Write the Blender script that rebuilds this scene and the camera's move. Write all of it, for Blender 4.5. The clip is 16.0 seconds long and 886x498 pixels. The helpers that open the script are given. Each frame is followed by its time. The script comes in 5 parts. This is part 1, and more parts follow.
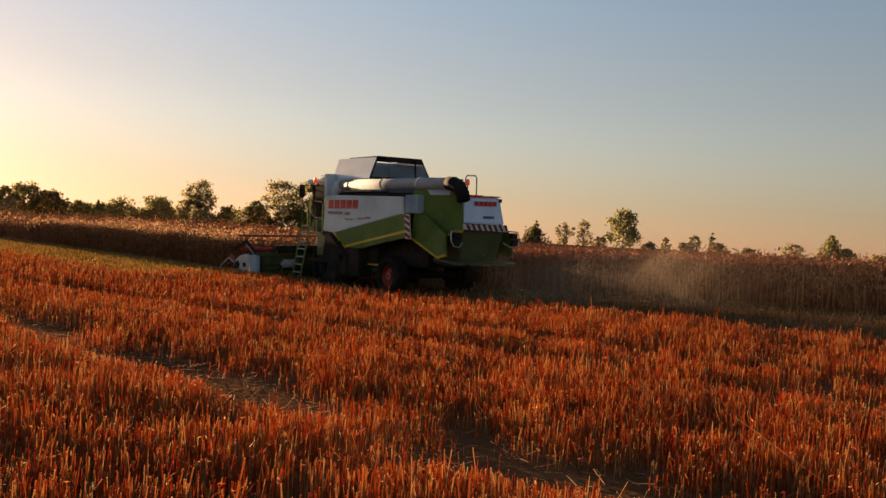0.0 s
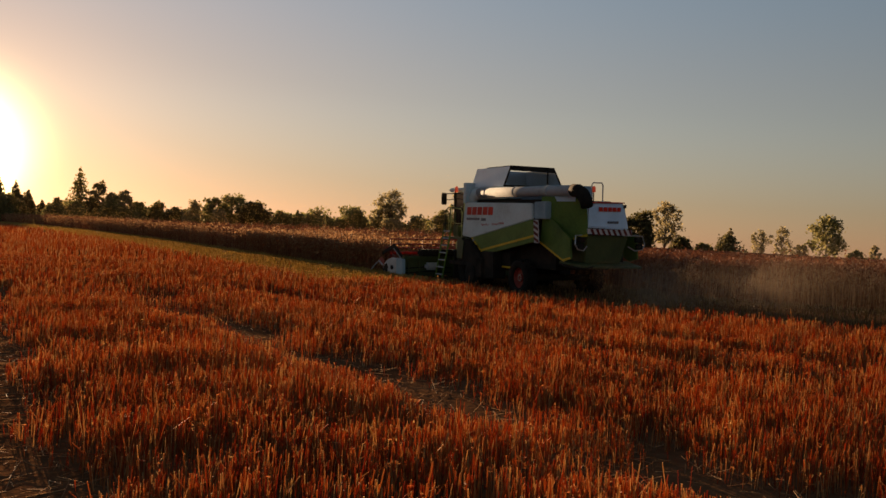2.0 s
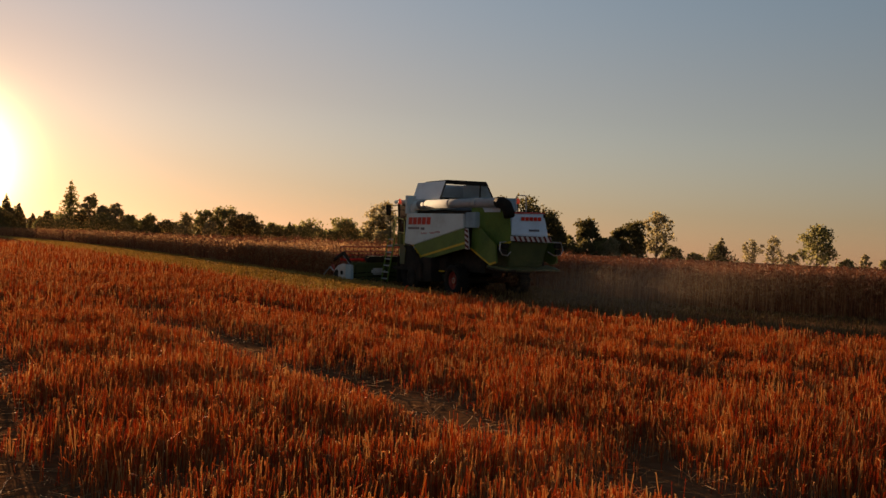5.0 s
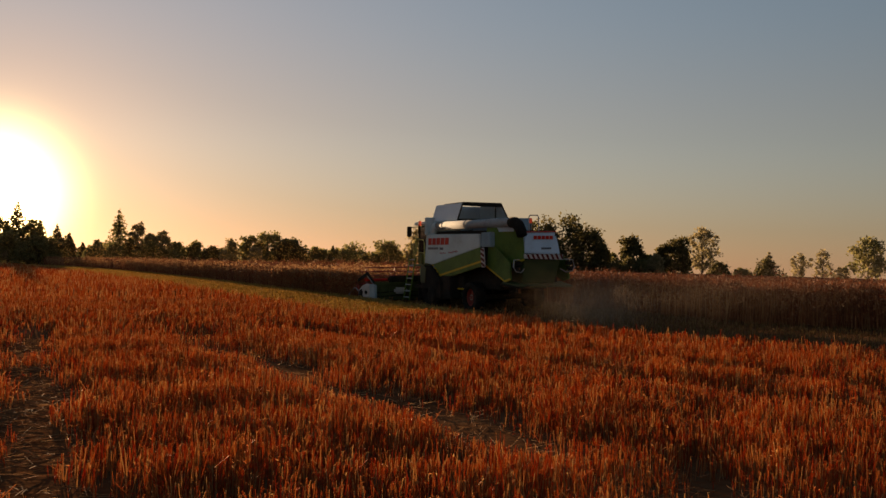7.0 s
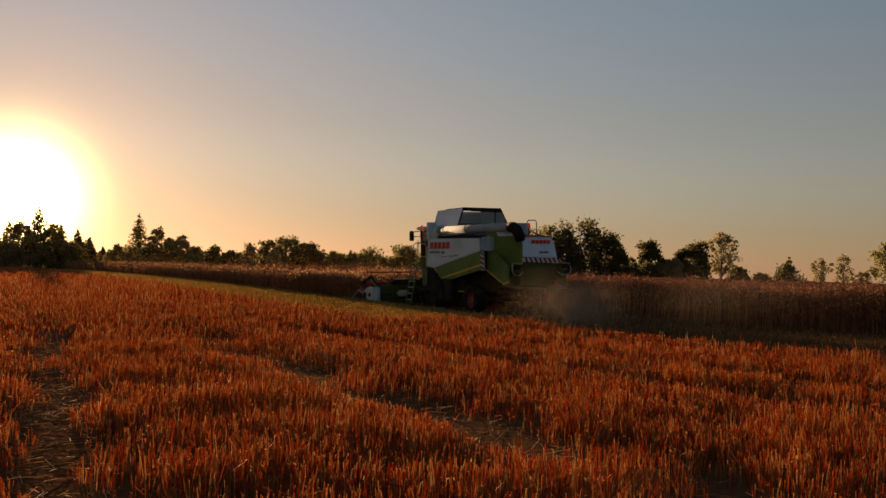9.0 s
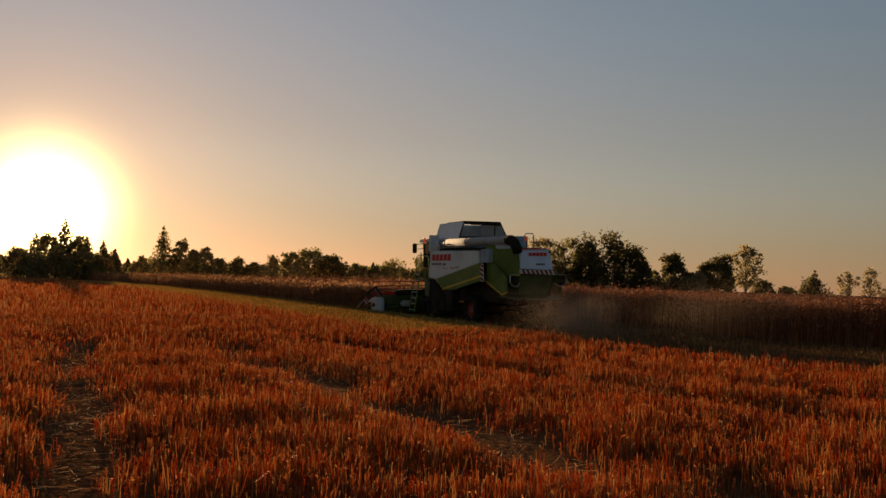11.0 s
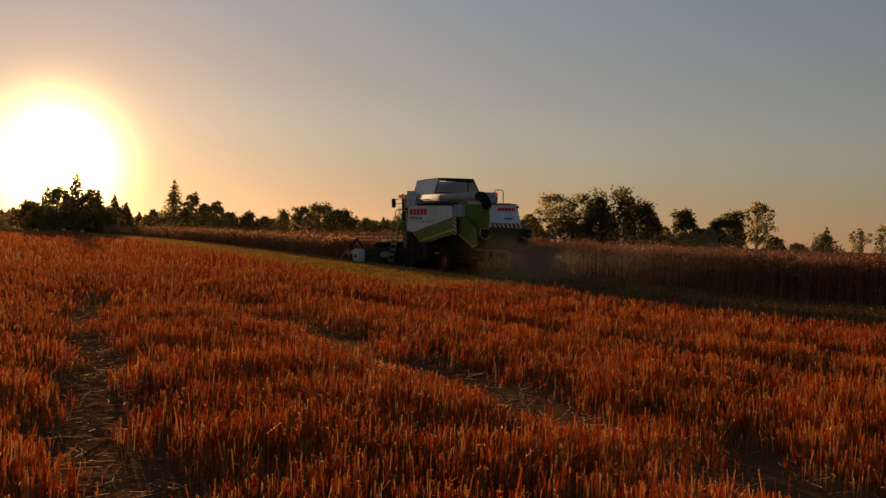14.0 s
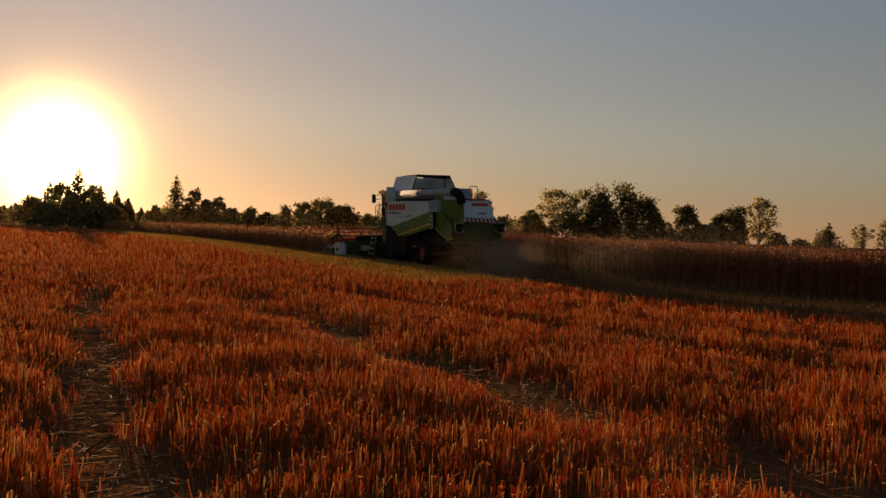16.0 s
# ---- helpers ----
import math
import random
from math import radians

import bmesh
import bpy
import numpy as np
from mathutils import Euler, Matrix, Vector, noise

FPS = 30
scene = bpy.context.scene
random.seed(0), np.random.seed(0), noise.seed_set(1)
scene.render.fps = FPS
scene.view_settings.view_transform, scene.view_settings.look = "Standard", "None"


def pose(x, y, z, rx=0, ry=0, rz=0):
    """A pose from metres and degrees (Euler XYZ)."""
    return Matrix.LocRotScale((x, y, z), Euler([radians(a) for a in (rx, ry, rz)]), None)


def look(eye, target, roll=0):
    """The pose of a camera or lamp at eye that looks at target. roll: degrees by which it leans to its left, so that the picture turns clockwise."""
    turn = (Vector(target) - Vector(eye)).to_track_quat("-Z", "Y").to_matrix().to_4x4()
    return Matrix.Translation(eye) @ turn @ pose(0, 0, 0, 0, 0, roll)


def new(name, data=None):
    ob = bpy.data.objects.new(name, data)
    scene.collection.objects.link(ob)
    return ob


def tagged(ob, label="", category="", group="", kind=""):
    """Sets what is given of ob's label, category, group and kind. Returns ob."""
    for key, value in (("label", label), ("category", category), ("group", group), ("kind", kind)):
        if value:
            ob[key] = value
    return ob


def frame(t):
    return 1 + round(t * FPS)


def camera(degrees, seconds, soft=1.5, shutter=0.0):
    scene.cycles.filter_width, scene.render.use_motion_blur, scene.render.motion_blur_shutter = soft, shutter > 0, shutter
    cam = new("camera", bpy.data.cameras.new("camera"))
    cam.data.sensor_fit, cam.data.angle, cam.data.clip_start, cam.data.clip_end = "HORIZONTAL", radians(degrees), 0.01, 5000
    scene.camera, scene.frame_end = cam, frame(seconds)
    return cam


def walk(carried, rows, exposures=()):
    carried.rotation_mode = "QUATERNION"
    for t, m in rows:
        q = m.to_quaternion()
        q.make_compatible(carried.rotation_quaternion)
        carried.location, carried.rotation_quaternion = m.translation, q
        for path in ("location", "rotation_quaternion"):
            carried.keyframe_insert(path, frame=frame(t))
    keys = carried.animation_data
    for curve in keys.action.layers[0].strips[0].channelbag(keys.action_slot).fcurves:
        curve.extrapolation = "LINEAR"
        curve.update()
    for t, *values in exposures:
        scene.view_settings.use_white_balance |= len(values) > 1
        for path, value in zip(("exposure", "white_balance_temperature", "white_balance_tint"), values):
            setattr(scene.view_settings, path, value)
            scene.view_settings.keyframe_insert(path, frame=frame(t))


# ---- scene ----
EYE = 1.84
cam = camera(51.2, 16.0, soft=1.5)
PATH = [
    (0.0, pose(0, 0, EYE, 89.30, -3.10, 1.30)),
    (0.5, pose(0, 0, EYE, 89.72, -3.04, 7.87)),
    (1.0, pose(0, 0, EYE, 89.47, -3.00, 12.75)),
    (1.5, pose(0, 0, EYE, 89.31, -3.04, 13.80)),
    (2.0, pose(0, 0, EYE, 89.20, -3.03, 12.82)),
    (2.5, pose(0, 0, EYE, 89.18, -2.97, 12.67)),
    (3.0, pose(0, 0, EYE, 89.83, -2.67, 12.36)),
    (3.5, pose(0, 0, EYE, 89.84, -2.74, 12.36)),
    (4.0, pose(0, 0, EYE, 89.90, -2.73, 12.27)),
    (6.5, pose(0, 0, EYE, 90.00, -2.51, 13.19)),
    (7.0, pose(0, 0, EYE, 91.11, -1.54, 14.99)),
    (7.5, pose(0, 0, EYE, 91.03, -1.56, 15.99)),
    (8.0, pose(0, 0, EYE, 90.50, -1.58, 16.17)),
    (8.5, pose(0, 0, EYE, 90.42, -1.60, 16.13)),
    (9.0, pose(0, 0, EYE, 91.36, -1.59, 16.08)),
    (11.5, pose(0, 0, EYE, 92.08, -1.87, 17.66)),
    (12.0, pose(0, 0, EYE, 91.68, -1.92, 17.71)),
    (12.5, pose(0, 0, EYE, 89.85, -1.95, 17.62)),
    (13.0, pose(0, 0, EYE, 89.52, -2.01, 17.51)),
    (13.5, pose(0, 0, EYE, 89.38, -2.08, 17.43)),
    (14.0, pose(0, 0, EYE, 89.28, -2.05, 18.09)),
    (14.5, pose(0, 0, EYE, 89.08, -1.96, 18.14)),
    (15.0, pose(0, 0, EYE, 88.84, -1.90, 18.58)),
    (15.5, pose(0, 0, EYE, 88.69, -1.97, 18.32)),
    (16.0, pose(0, 0, EYE, 89.01, -2.05, 18.21)),
]
EXPOSURES = [(t, e, k, 16) for t, e, k in (
    (0.0, 2.06, 7150), (0.5, 1.98, 7150), (1.0, 1.66, 7200), (1.5, 1.38, 7350), (2.5, 1.4, 7400), (4.0, 1.46, 7450),
    (6.5, 1.33, 7500), (7.0, 1.28, 7550), (9.0, 1.24, 7700), (12.0, 1.12, 7750), (16.0, 1.12, 7750))]
walk(cam, PATH, EXPOSURES)

# the harvester's way: seconds, x, y of the point between its axles
DRIVE = [
    (0.0, -2.50, 31.11),
    (0.5, -3.04, 31.50),
    (1.0, -3.57, 31.89),
    (1.5, -4.03, 32.35),
    (2.0, -4.51, 32.91),
    (2.5, -4.95, 33.52),
    (3.0, -5.43, 34.12),
    (3.5, -5.99, 34.66),
    (4.0, -6.45, 35.14),
    (6.5, -8.26, 37.17),
    (7.0, -8.56, 37.51),
    (7.5, -8.82, 37.76),
    (8.0, -9.02, 38.00),
    (8.5, -9.27, 38.24),
    (9.0, -9.56, 38.53),
    (11.5, -11.21, 40.09),
    (12.0, -11.61, 40.44),
    (12.5, -11.97, 40.84),
    (13.0, -12.40, 41.25),
    (13.5, -12.84, 41.68),
    (14.0, -13.30, 42.12),
    (14.5, -13.74, 42.54),
    (15.0, -14.19, 42.93),
    (15.5, -14.63, 43.28),
    (16.0, -15.05, 43.60),
]
ROOT2 = math.sqrt(2.0)
SUN_AZ, SUN_EL = 40.2, 4.7          # degrees to the left of +y, above the horizon
SUN_DIR = Vector((-math.sin(radians(SUN_AZ)) * math.cos(radians(SUN_EL)),
                  math.cos(radians(SUN_AZ)) * math.cos(radians(SUN_EL)), math.sin(radians(SUN_EL))))
HAZE_DIR = (SUN_DIR - Vector((0.0093, 0.0078, 0.022))).normalized()   # the glow hangs lower, in the denser haze


# ---- light ----
def build_light():
    w = bpy.data.worlds.new("evening_sky")
    w.use_nodes = True
    scene.world = w
    nt = w.node_tree
    nt.nodes.clear()
    out = nt.nodes.new("ShaderNodeOutputWorld")
    sky = nt.nodes.new("ShaderNodeTexSky")
    sky.sky_type = "NISHITA"
    sky.sun_disc = False
    sky.sun_elevation = radians(SUN_EL)
    sky.sun_rotation = radians(-SUN_AZ)
    sky.air_density, sky.dust_density, sky.ozone_density = 1.0, 0.1, 2.0
    bg = nt.nodes.new("ShaderNodeBackground")
    bg.inputs[1].default_value = 0.045
    # haze takes some colour out of the clear-air sky
    hazy = nt.nodes.new("ShaderNodeHueSaturation")
    hazy.inputs["Saturation"].default_value = 0.68
    nt.links.new(sky.outputs[0], hazy.inputs["Color"])
    tint = nt.nodes.new("ShaderNodeMix")
    tint.data_type, tint.blend_type = "RGBA", "MULTIPLY"
    tint.inputs[0].default_value = 1.0
    tint.inputs[7].default_value = (0.95, 0.955, 0.99, 1)
    nt.links.new(hazy.outputs[0], tint.inputs[6])
    # the air near the horizon is dimmer and redder all round
    way = nt.nodes.new("ShaderNodeTexCoord")
    up = nt.nodes.new("ShaderNodeSeparateXYZ")
    nt.links.new(way.outputs["Generated"], up.inputs[0])
    band = nt.nodes.new("ShaderNodeValToRGB")
    band.color_ramp.interpolation = "EASE"
    for i, (p, c) in enumerate(((0.0, (0.76, 0.61, 0.59)), (0.14, (0.98, 0.92, 0.92)), (0.30, (0.90, 1.04, 1.13)))):
        e = band.color_ramp.elements[i] if i < 2 else band.color_ramp.elements.new(p)
        e.position, e.color = p, (*c, 1)
    nt.links.new(up.outputs["Z"], band.inputs[0])
    low = nt.nodes.new("ShaderNodeMix")
    low.data_type, low.blend_type = "RGBA", "MULTIPLY"
    low.inputs[0].default_value = 1.0
    nt.links.new(tint.outputs[2], low.inputs[6])
    nt.links.new(band.outputs[0], low.inputs[7])
    nt.links.new(low.outputs[2], bg.inputs[0])
    # the bright aureole of the low sun in the evening haze
    co = nt.nodes.new("ShaderNodeTexCoord")
    dot = nt.nodes.new("ShaderNodeVectorMath")
    dot.operation = "DOT_PRODUCT"
    dot.inputs[1].default_value = HAZE_DIR
    nt.links.new(co.outputs["Generated"], dot.inputs[0])
    total = bg.outputs[0]
    for power, colour, strength in AUREOLE:
        clampn = nt.nodes.new("ShaderNodeMath")
        clampn.operation = "MAXIMUM"
        clampn.inputs[1].default_value = 0.0
        nt.links.new(dot.outputs["Value"], clampn.inputs[0])
        pw = nt.nodes.new("ShaderNodeMath")
        pw.operation = "POWER"
        pw.inputs[1].default_value = power
        nt.links.new(clampn.outputs[0], pw.inputs[0])
        mul = nt.nodes.new("ShaderNodeMath")
        mul.operation = "MULTIPLY"
        mul.inputs[1].default_value = strength
        nt.links.new(pw.outputs[0], mul.inputs[0])
        glow = nt.nodes.new("ShaderNodeBackground")
        glow.inputs[0].default_value = (*colour, 1)
        nt.links.new(mul.outputs[0], glow.inputs[1])
        add = nt.nodes.new("ShaderNodeAddShader")
        nt.links.new(total, add.inputs[0])
        nt.links.new(glow.outputs[0], add.inputs[1])
        total = add.outputs[0]
    nt.links.new(total, out.inputs[0])
    sun = new("sun", bpy.data.lights.new("sun", "SUN"))
    sun.data.energy = 5.0
    sun.data.angle = radians(0.6)
    sun.data.color = (1.0, 0.70, 0.42)
    sun.matrix_world = look(SUN_DIR * 100, (0, 0, 0))


AUREOLE = [(940.0, (1.0, 0.76, 0.33), 3.8), (130.0, (1.0, 0.42, 0.06), 0.12), (16.0, (1.0, 0.38, 0.08), 0.052), (4.0, (1.0, 0.52, 0.26), 0.024)]
build_light()


# ---- materials ----
def mat(name, colours, rough=0.7, metal=0.0, scale=4.0, fine=60.0, bump=0.2, island=False, spread=0.5, trans=0.0, coat=0.0, spec=0.5):
    """Two or more colours mixed by noise at two scales, or by piece where island is set."""
    m = bpy.data.materials.new(name)
    m.use_nodes = True
    nt = m.node_tree
    b = nt.nodes["Principled BSDF"]
    b.inputs["Roughness"].default_value = rough
    b.inputs["Metallic"].default_value = metal
    b.inputs["Coat Weight"].default_value = coat
    b.inputs["Specular IOR Level"].default_value = spec
    co = nt.nodes.new("ShaderNodeTexCoord")
    n1 = nt.nodes.new("ShaderNodeTexNoise")
    n1.inputs["Scale"].default_value = scale
    n1.inputs["Detail"].default_value = 5
    nt.links.new(co.outputs["Object"], n1.inputs["Vector"])
    n2 = nt.nodes.new("ShaderNodeTexNoise")
    n2.inputs["Scale"].default_value = fine
    n2.inputs["Detail"].default_value = 3
    nt.links.new(co.outputs["Object"], n2.inputs["Vector"])
    mix = nt.nodes.new("ShaderNodeMath")
    mix.operation = "MULTIPLY_ADD"
    mix.inputs[1].default_value = 0.35
    if island:
        g = nt.nodes.new("ShaderNodeNewGeometry")
        nt.links.new(n1.outputs[0], mix.inputs[0])
        sc = nt.nodes.new("ShaderNodeMath")
        sc.operation = "MULTIPLY_ADD"
        sc.inputs[1].default_value = 0.9
        sc.inputs[2].default_value = -0.12
        nt.links.new(g.outputs["Random Per Island"], sc.inputs[0])
        nt.links.new(sc.outputs[0], mix.inputs[2])
    else:
        nt.links.new(n2.outputs[0], mix.inputs[0])
        sc = nt.nodes.new("ShaderNodeMath")
        sc.operation = "MULTIPLY_ADD"
        sc.inputs[1].default_value = 1.0
        sc.inputs[2].default_value = -0.18
        nt.links.new(n1.outputs[0], sc.inputs[0])
        nt.links.new(sc.outputs[0], mix.inputs[2])
    ramp = nt.nodes.new("ShaderNodeValToRGB")
    el = ramp.color_ramp.elements
    while len(el) < len(colours):
        el.new(0.5)
    for i, c in enumerate(colours):
        el[i].position = 0.5 + spread * (i / max(1, len(colours) - 1) - 0.5)
        el[i].color = (*c, 1)
    nt.links.new(mix.outputs[0], ramp.inputs[0])
    nt.links.new(ramp.outputs[0], b.inputs["Base Color"])
    if bump:
        bp = nt.nodes.new("ShaderNodeBump")
        bp.inputs["Strength"].default_value = bump
        bp.inputs["Distance"].default_value = 0.02
        nt.links.new(n2.outputs[0], bp.inputs["Height"])
        nt.links.new(bp.outputs[0], b.inputs["Normal"])
    if trans:
        t = nt.nodes.new("ShaderNodeBsdfTranslucent")
        nt.links.new(ramp.outputs[0], t.inputs[0])
        ms = nt.nodes.new("ShaderNodeMixShader")
        ms.inputs[0].default_value = trans
        nt.links.new(b.outputs[0], ms.inputs[1])
        nt.links.new(t.outputs[0], ms.inputs[2])
        nt.links.new(ms.outputs[0], nt.nodes["Material Output"].inputs[0])
    return m


def glow(name, colour, strength):
    m = mat(name, [colour, colour], 0.4, bump=0)
    b = m.node_tree.nodes["Principled BSDF"]
    b.inputs["Emission Color"].default_value = (*colour, 1)
    b.inputs["Emission Strength"].default_value = strength
    return m


def glass(name):
    m = mat(name, [(0.05, 0.06, 0.07), (0.07, 0.08, 0.09)], 0.05, bump=0)
    b = m.node_tree.nodes["Principled BSDF"]
    b.inputs["Transmission Weight"].default_value = 0.75
    b.inputs["IOR"].default_value = 1.3
    return m


M_SOIL = mat("soil", [(0.07, 0.033, 0.016), (0.135, 0.065, 0.031), (0.21, 0.11, 0.054)], 0.95, scale=0.35, fine=9.0, bump=0.8, spec=0.0)
M_STUBBLE = mat("stubble_stems", [(0.355, 0.062, 0.022), (0.47, 0.140, 0.043), (0.52, 0.24, 0.086), (0.60, 0.42, 0.22)], 0.6, scale=0.22, bump=0, island=True, spread=0.9, trans=0.64, spec=0.12)
M_STRAW = mat("fallen_straw", [(0.22, 0.10, 0.042), (0.40, 0.23, 0.105)], 0.9, scale=0.5, bump=0, island=True, spread=0.8, spec=0.12)
M_HUSK = mat("dry_husks", [(0.34, 0.075, 0.025), (0.43, 0.155, 0.05), (0.48, 0.27, 0.10)], 0.7, scale=0.4, bump=0, island=True, spread=0.8, trans=0.45, spec=0.12)
M_WEED = mat("green_weeds", [(0.36, 0.235, 0.055), (0.48, 0.325, 0.09), (0.57, 0.39, 0.14)], 0.7, scale=0.3, bump=0, island=True, spread=0.8, trans=0.5, spec=0.12)
M_CROP = mat("crop_stems", [(0.22, 0.075, 0.036), (0.31, 0.125, 0.056), (0.40, 0.20, 0.095)], 0.8, scale=0.2, bump=0, island=True, spread=0.8, trans=0.35, spec=0.12)
M_SEED = mat("crop_seed_heads", [(0.15, 0.050, 0.027), (0.19, 0.068, 0.034), (0.24, 0.098, 0.05)], 0.8, scale=0.1, bump=0, island=True, spread=0.8, trans=0.2, spec=0.12)
# paler copy of the seed heads: the low sun's backlight is in the colour
M_SUNLITSEED = mat("sunlit_seed_heads", [(0.25, 0.11, 0.054), (0.33, 0.175, 0.084), (0.39, 0.24, 0.12)], 0.8, scale=0.1, bump=0, island=True, spread=0.8, trans=0.38, spec=0.12)
M_CANOPY = mat("crop_canopy", [(0.12, 0.038, 0.02), (0.18, 0.064, 0.032), (0.25, 0.10, 0.05)], 1.0, scale=0.9, fine=14.0, bump=1.0, spec=0.0)
M_BARK = mat("bark", [(0.05, 0.035, 0.025), (0.12, 0.09, 0.065)], 0.9, scale=3.0, fine=20.0, bump=0.6)
M_OAK = mat("dark_leaves", [(0.07, 0.064, 0.026), (0.11, 0.095, 0.038), (0.15, 0.12, 0.05)], 0.65, scale=0.2, bump=0, island=True, spread=0.8, trans=0.5, spec=0.12)
M_LEAF = mat("green_leaves", [(0.13, 0.125, 0.05), (0.19, 0.175, 0.07), (0.25, 0.21, 0.09)], 0.65, scale=0.2, bump=0, island=True, spread=0.8, trans=0.6, spec=0.12)
M_BIRCH = mat("yellowing_leaves", [(0.20, 0.17, 0.085), (0.27, 0.225, 0.12), (0.34, 0.28, 0.155)], 0.65, scale=0.2, bump=0, island=True, spread=0.8, trans=0.6, spec=0.12)
M_FAR = mat("far_woods_leaves", [(0.09, 0.085, 0.04), (0.16, 0.13, 0.06)], 0.8, scale=0.1, bump=0, island=True, spread=0.8, trans=0.5, spec=0.12)
M_WHITE = mat("white_paint", [(0.39, 0.48, 0.49), (0.51, 0.63, 0.66), (0.56, 0.70, 0.73)], 0.6, scale=1.2, fine=14.0, bump=0.03, spec=0.25)
M_GREEN = mat("green_paint", [(0.058, 0.105, 0.020), (0.092, 0.165, 0.030), (0.115, 0.195, 0.038)], 0.6, scale=1.2, fine=14.0, bump=0.03, spec=0.25)
M_DGREEN = mat("dull_green_paint", [(0.018, 0.03, 0.010), (0.034, 0.055, 0.012), (0.06, 0.075, 0.02)], 0.6, scale=1.5, fine=18.0, bump=0.05)
M_YELLOW = mat("yellow_stripe", [(0.46, 0.32, 0.02), (0.58, 0.41, 0.03)], 0.6, bump=0.02, spec=0.25)
M_RED = mat("red_paint", [(0.42, 0.018, 0.010), (0.58, 0.035, 0.014)], 0.6, bump=0.02, spec=0.25)
M_DARKTEXT = mat("dark_lettering", [(0.05, 0.06, 0.09), (0.09, 0.10, 0.13)], 0.5, bump=0)
M_BLACK = mat("black_rubber", [(0.008, 0.008, 0.008), (0.016, 0.014, 0.012), (0.035, 0.027, 0.02)], 0.9, scale=3.0, fine=30.0, bump=0.3, spec=0.12)
M_IRON = mat("dusty_dark_steel", [(0.010, 0.009, 0.008), (0.02, 0.017, 0.014), (0.038, 0.028, 0.02)], 0.85, scale=2.0, fine=25.0, bump=0.15, spec=0.15)
M_STEEL = mat("grey_steel", [(0.25, 0.25, 0.25), (0.42, 0.42, 0.42)], 0.4, metal=0.6, scale=3.0, bump=0.05)
M_GREY = mat("grey_auger_paint", [(0.22, 0.24, 0.25), (0.34, 0.37, 0.39), (0.40, 0.43, 0.45)], 0.85, scale=1.5, fine=12.0, bump=0.04, spec=0.08)
M_RIM = mat("red_wheel_rim", [(0.17, 0.02, 0.012), (0.30, 0.035, 0.018)], 0.6, scale=6.0, bump=0.1)
M_SWATH = mat("fresh_stubble", [(0.12, 0.08, 0.03), (0.22, 0.13, 0.05), (0.30, 0.19, 0.08)], 0.8, scale=0.3, bump=0, island=True, spread=0.8, trans=0.3, spec=0.1)
M_HOOD = mat("pale_blue_white_paint", [(0.36, 0.50, 0.64), (0.44, 0.61, 0.78), (0.48, 0.66, 0.83)], 0.5, scale=1.2, fine=14.0, bump=0.03, spec=0.3)
M_WORN = mat("scratched_white_paint", [(0.10, 0.08, 0.07), (0.38, 0.36, 0.34), (0.52, 0.52, 0.52), (0.58, 0.58, 0.58)], 0.7, scale=2.6, fine=22.0, bump=0.15, spread=0.6, spec=0.2)
M_FLAP = mat("pale_flap_paint", [(0.56, 0.64, 0.71), (0.67, 0.77, 0.85), (0.72, 0.82, 0.90)], 0.5, scale=1.2, fine=14.0, bump=0.03, spec=0.3)
M_BLUE = mat("blue_grey_paint", [(0.17, 0.26, 0.32), (0.25, 0.37, 0.44), (0.30, 0.43, 0.50)], 0.6, scale=1.5, fine=16.0, bump=0.04, spec=0.2)
# cab pillar and rails, with the yellow evening light mixed into their colour
M_PILLAR = mat("yellow_lit_paint", [(0.26, 0.28, 0.10), (0.42, 0.43, 0.18)], 0.6, scale=3.0, bump=0.05, spec=0.2)
M_MAROON = mat("dark_red_warning_stripe", [(0.09, 0.016, 0.013), (0.14, 0.024, 0.018)], 0.6, bump=0.02, spec=0.2)
M_BOARD = mat("dulled_white_board", [(0.40, 0.40, 0.40), (0.54, 0.54, 0.54)], 0.7, bump=0.03, spec=0.1)
M_GLASS = glass("tinted_cab_glass")
M_DUST = mat("dust", [(0.58, 0.43, 0.30), (0.66, 0.51, 0.37)], 1.0, bump=0, trans=0.42, spec=0.0)


# golden flecks added before the trees, imitating the veil of sun glare
M_VEIL = mat("glare_veil", [(0.74, 0.42, 0.13), (0.80, 0.50, 0.18)], 1.0, bump=0, trans=0.65, spec=0.0)


def thin_out(m, amount):
    """Lets part of the light straight through a fleck of dust."""
    nt = m.node_tree
    last = nt.nodes["Material Output"].inputs[0].links[0].from_socket
    clear = nt.nodes.new("ShaderNodeBsdfTransparent")
    mix = nt.nodes.new("ShaderNodeMixShader")
    mix.inputs[0].default_value = amount
    nt.links.new(clear.outputs[0], mix.inputs[1])
    nt.links.new(last, mix.inputs[2])
    nt.links.new(mix.outputs[0], nt.nodes["Material Output"].inputs[0])


thin_out(M_DUST, 0.5)
M_BEACON = glow("orange_beacon", (0.6, 0.06, 0.02), 0.1)


# ---- helpers for meshes ----
def part(name, bm, material, parent=None, label=""):
    me = bpy.data.meshes.new(name)
    bmesh.ops.recalc_face_normals(bm, faces=bm.faces)
    bm.to_mesh(me)
    bm.free()
    me.materials.append(material)
    ob = new(name, me)
    if parent:
        ob.parent = parent
    if label:
        tagged(ob, label)
    return ob


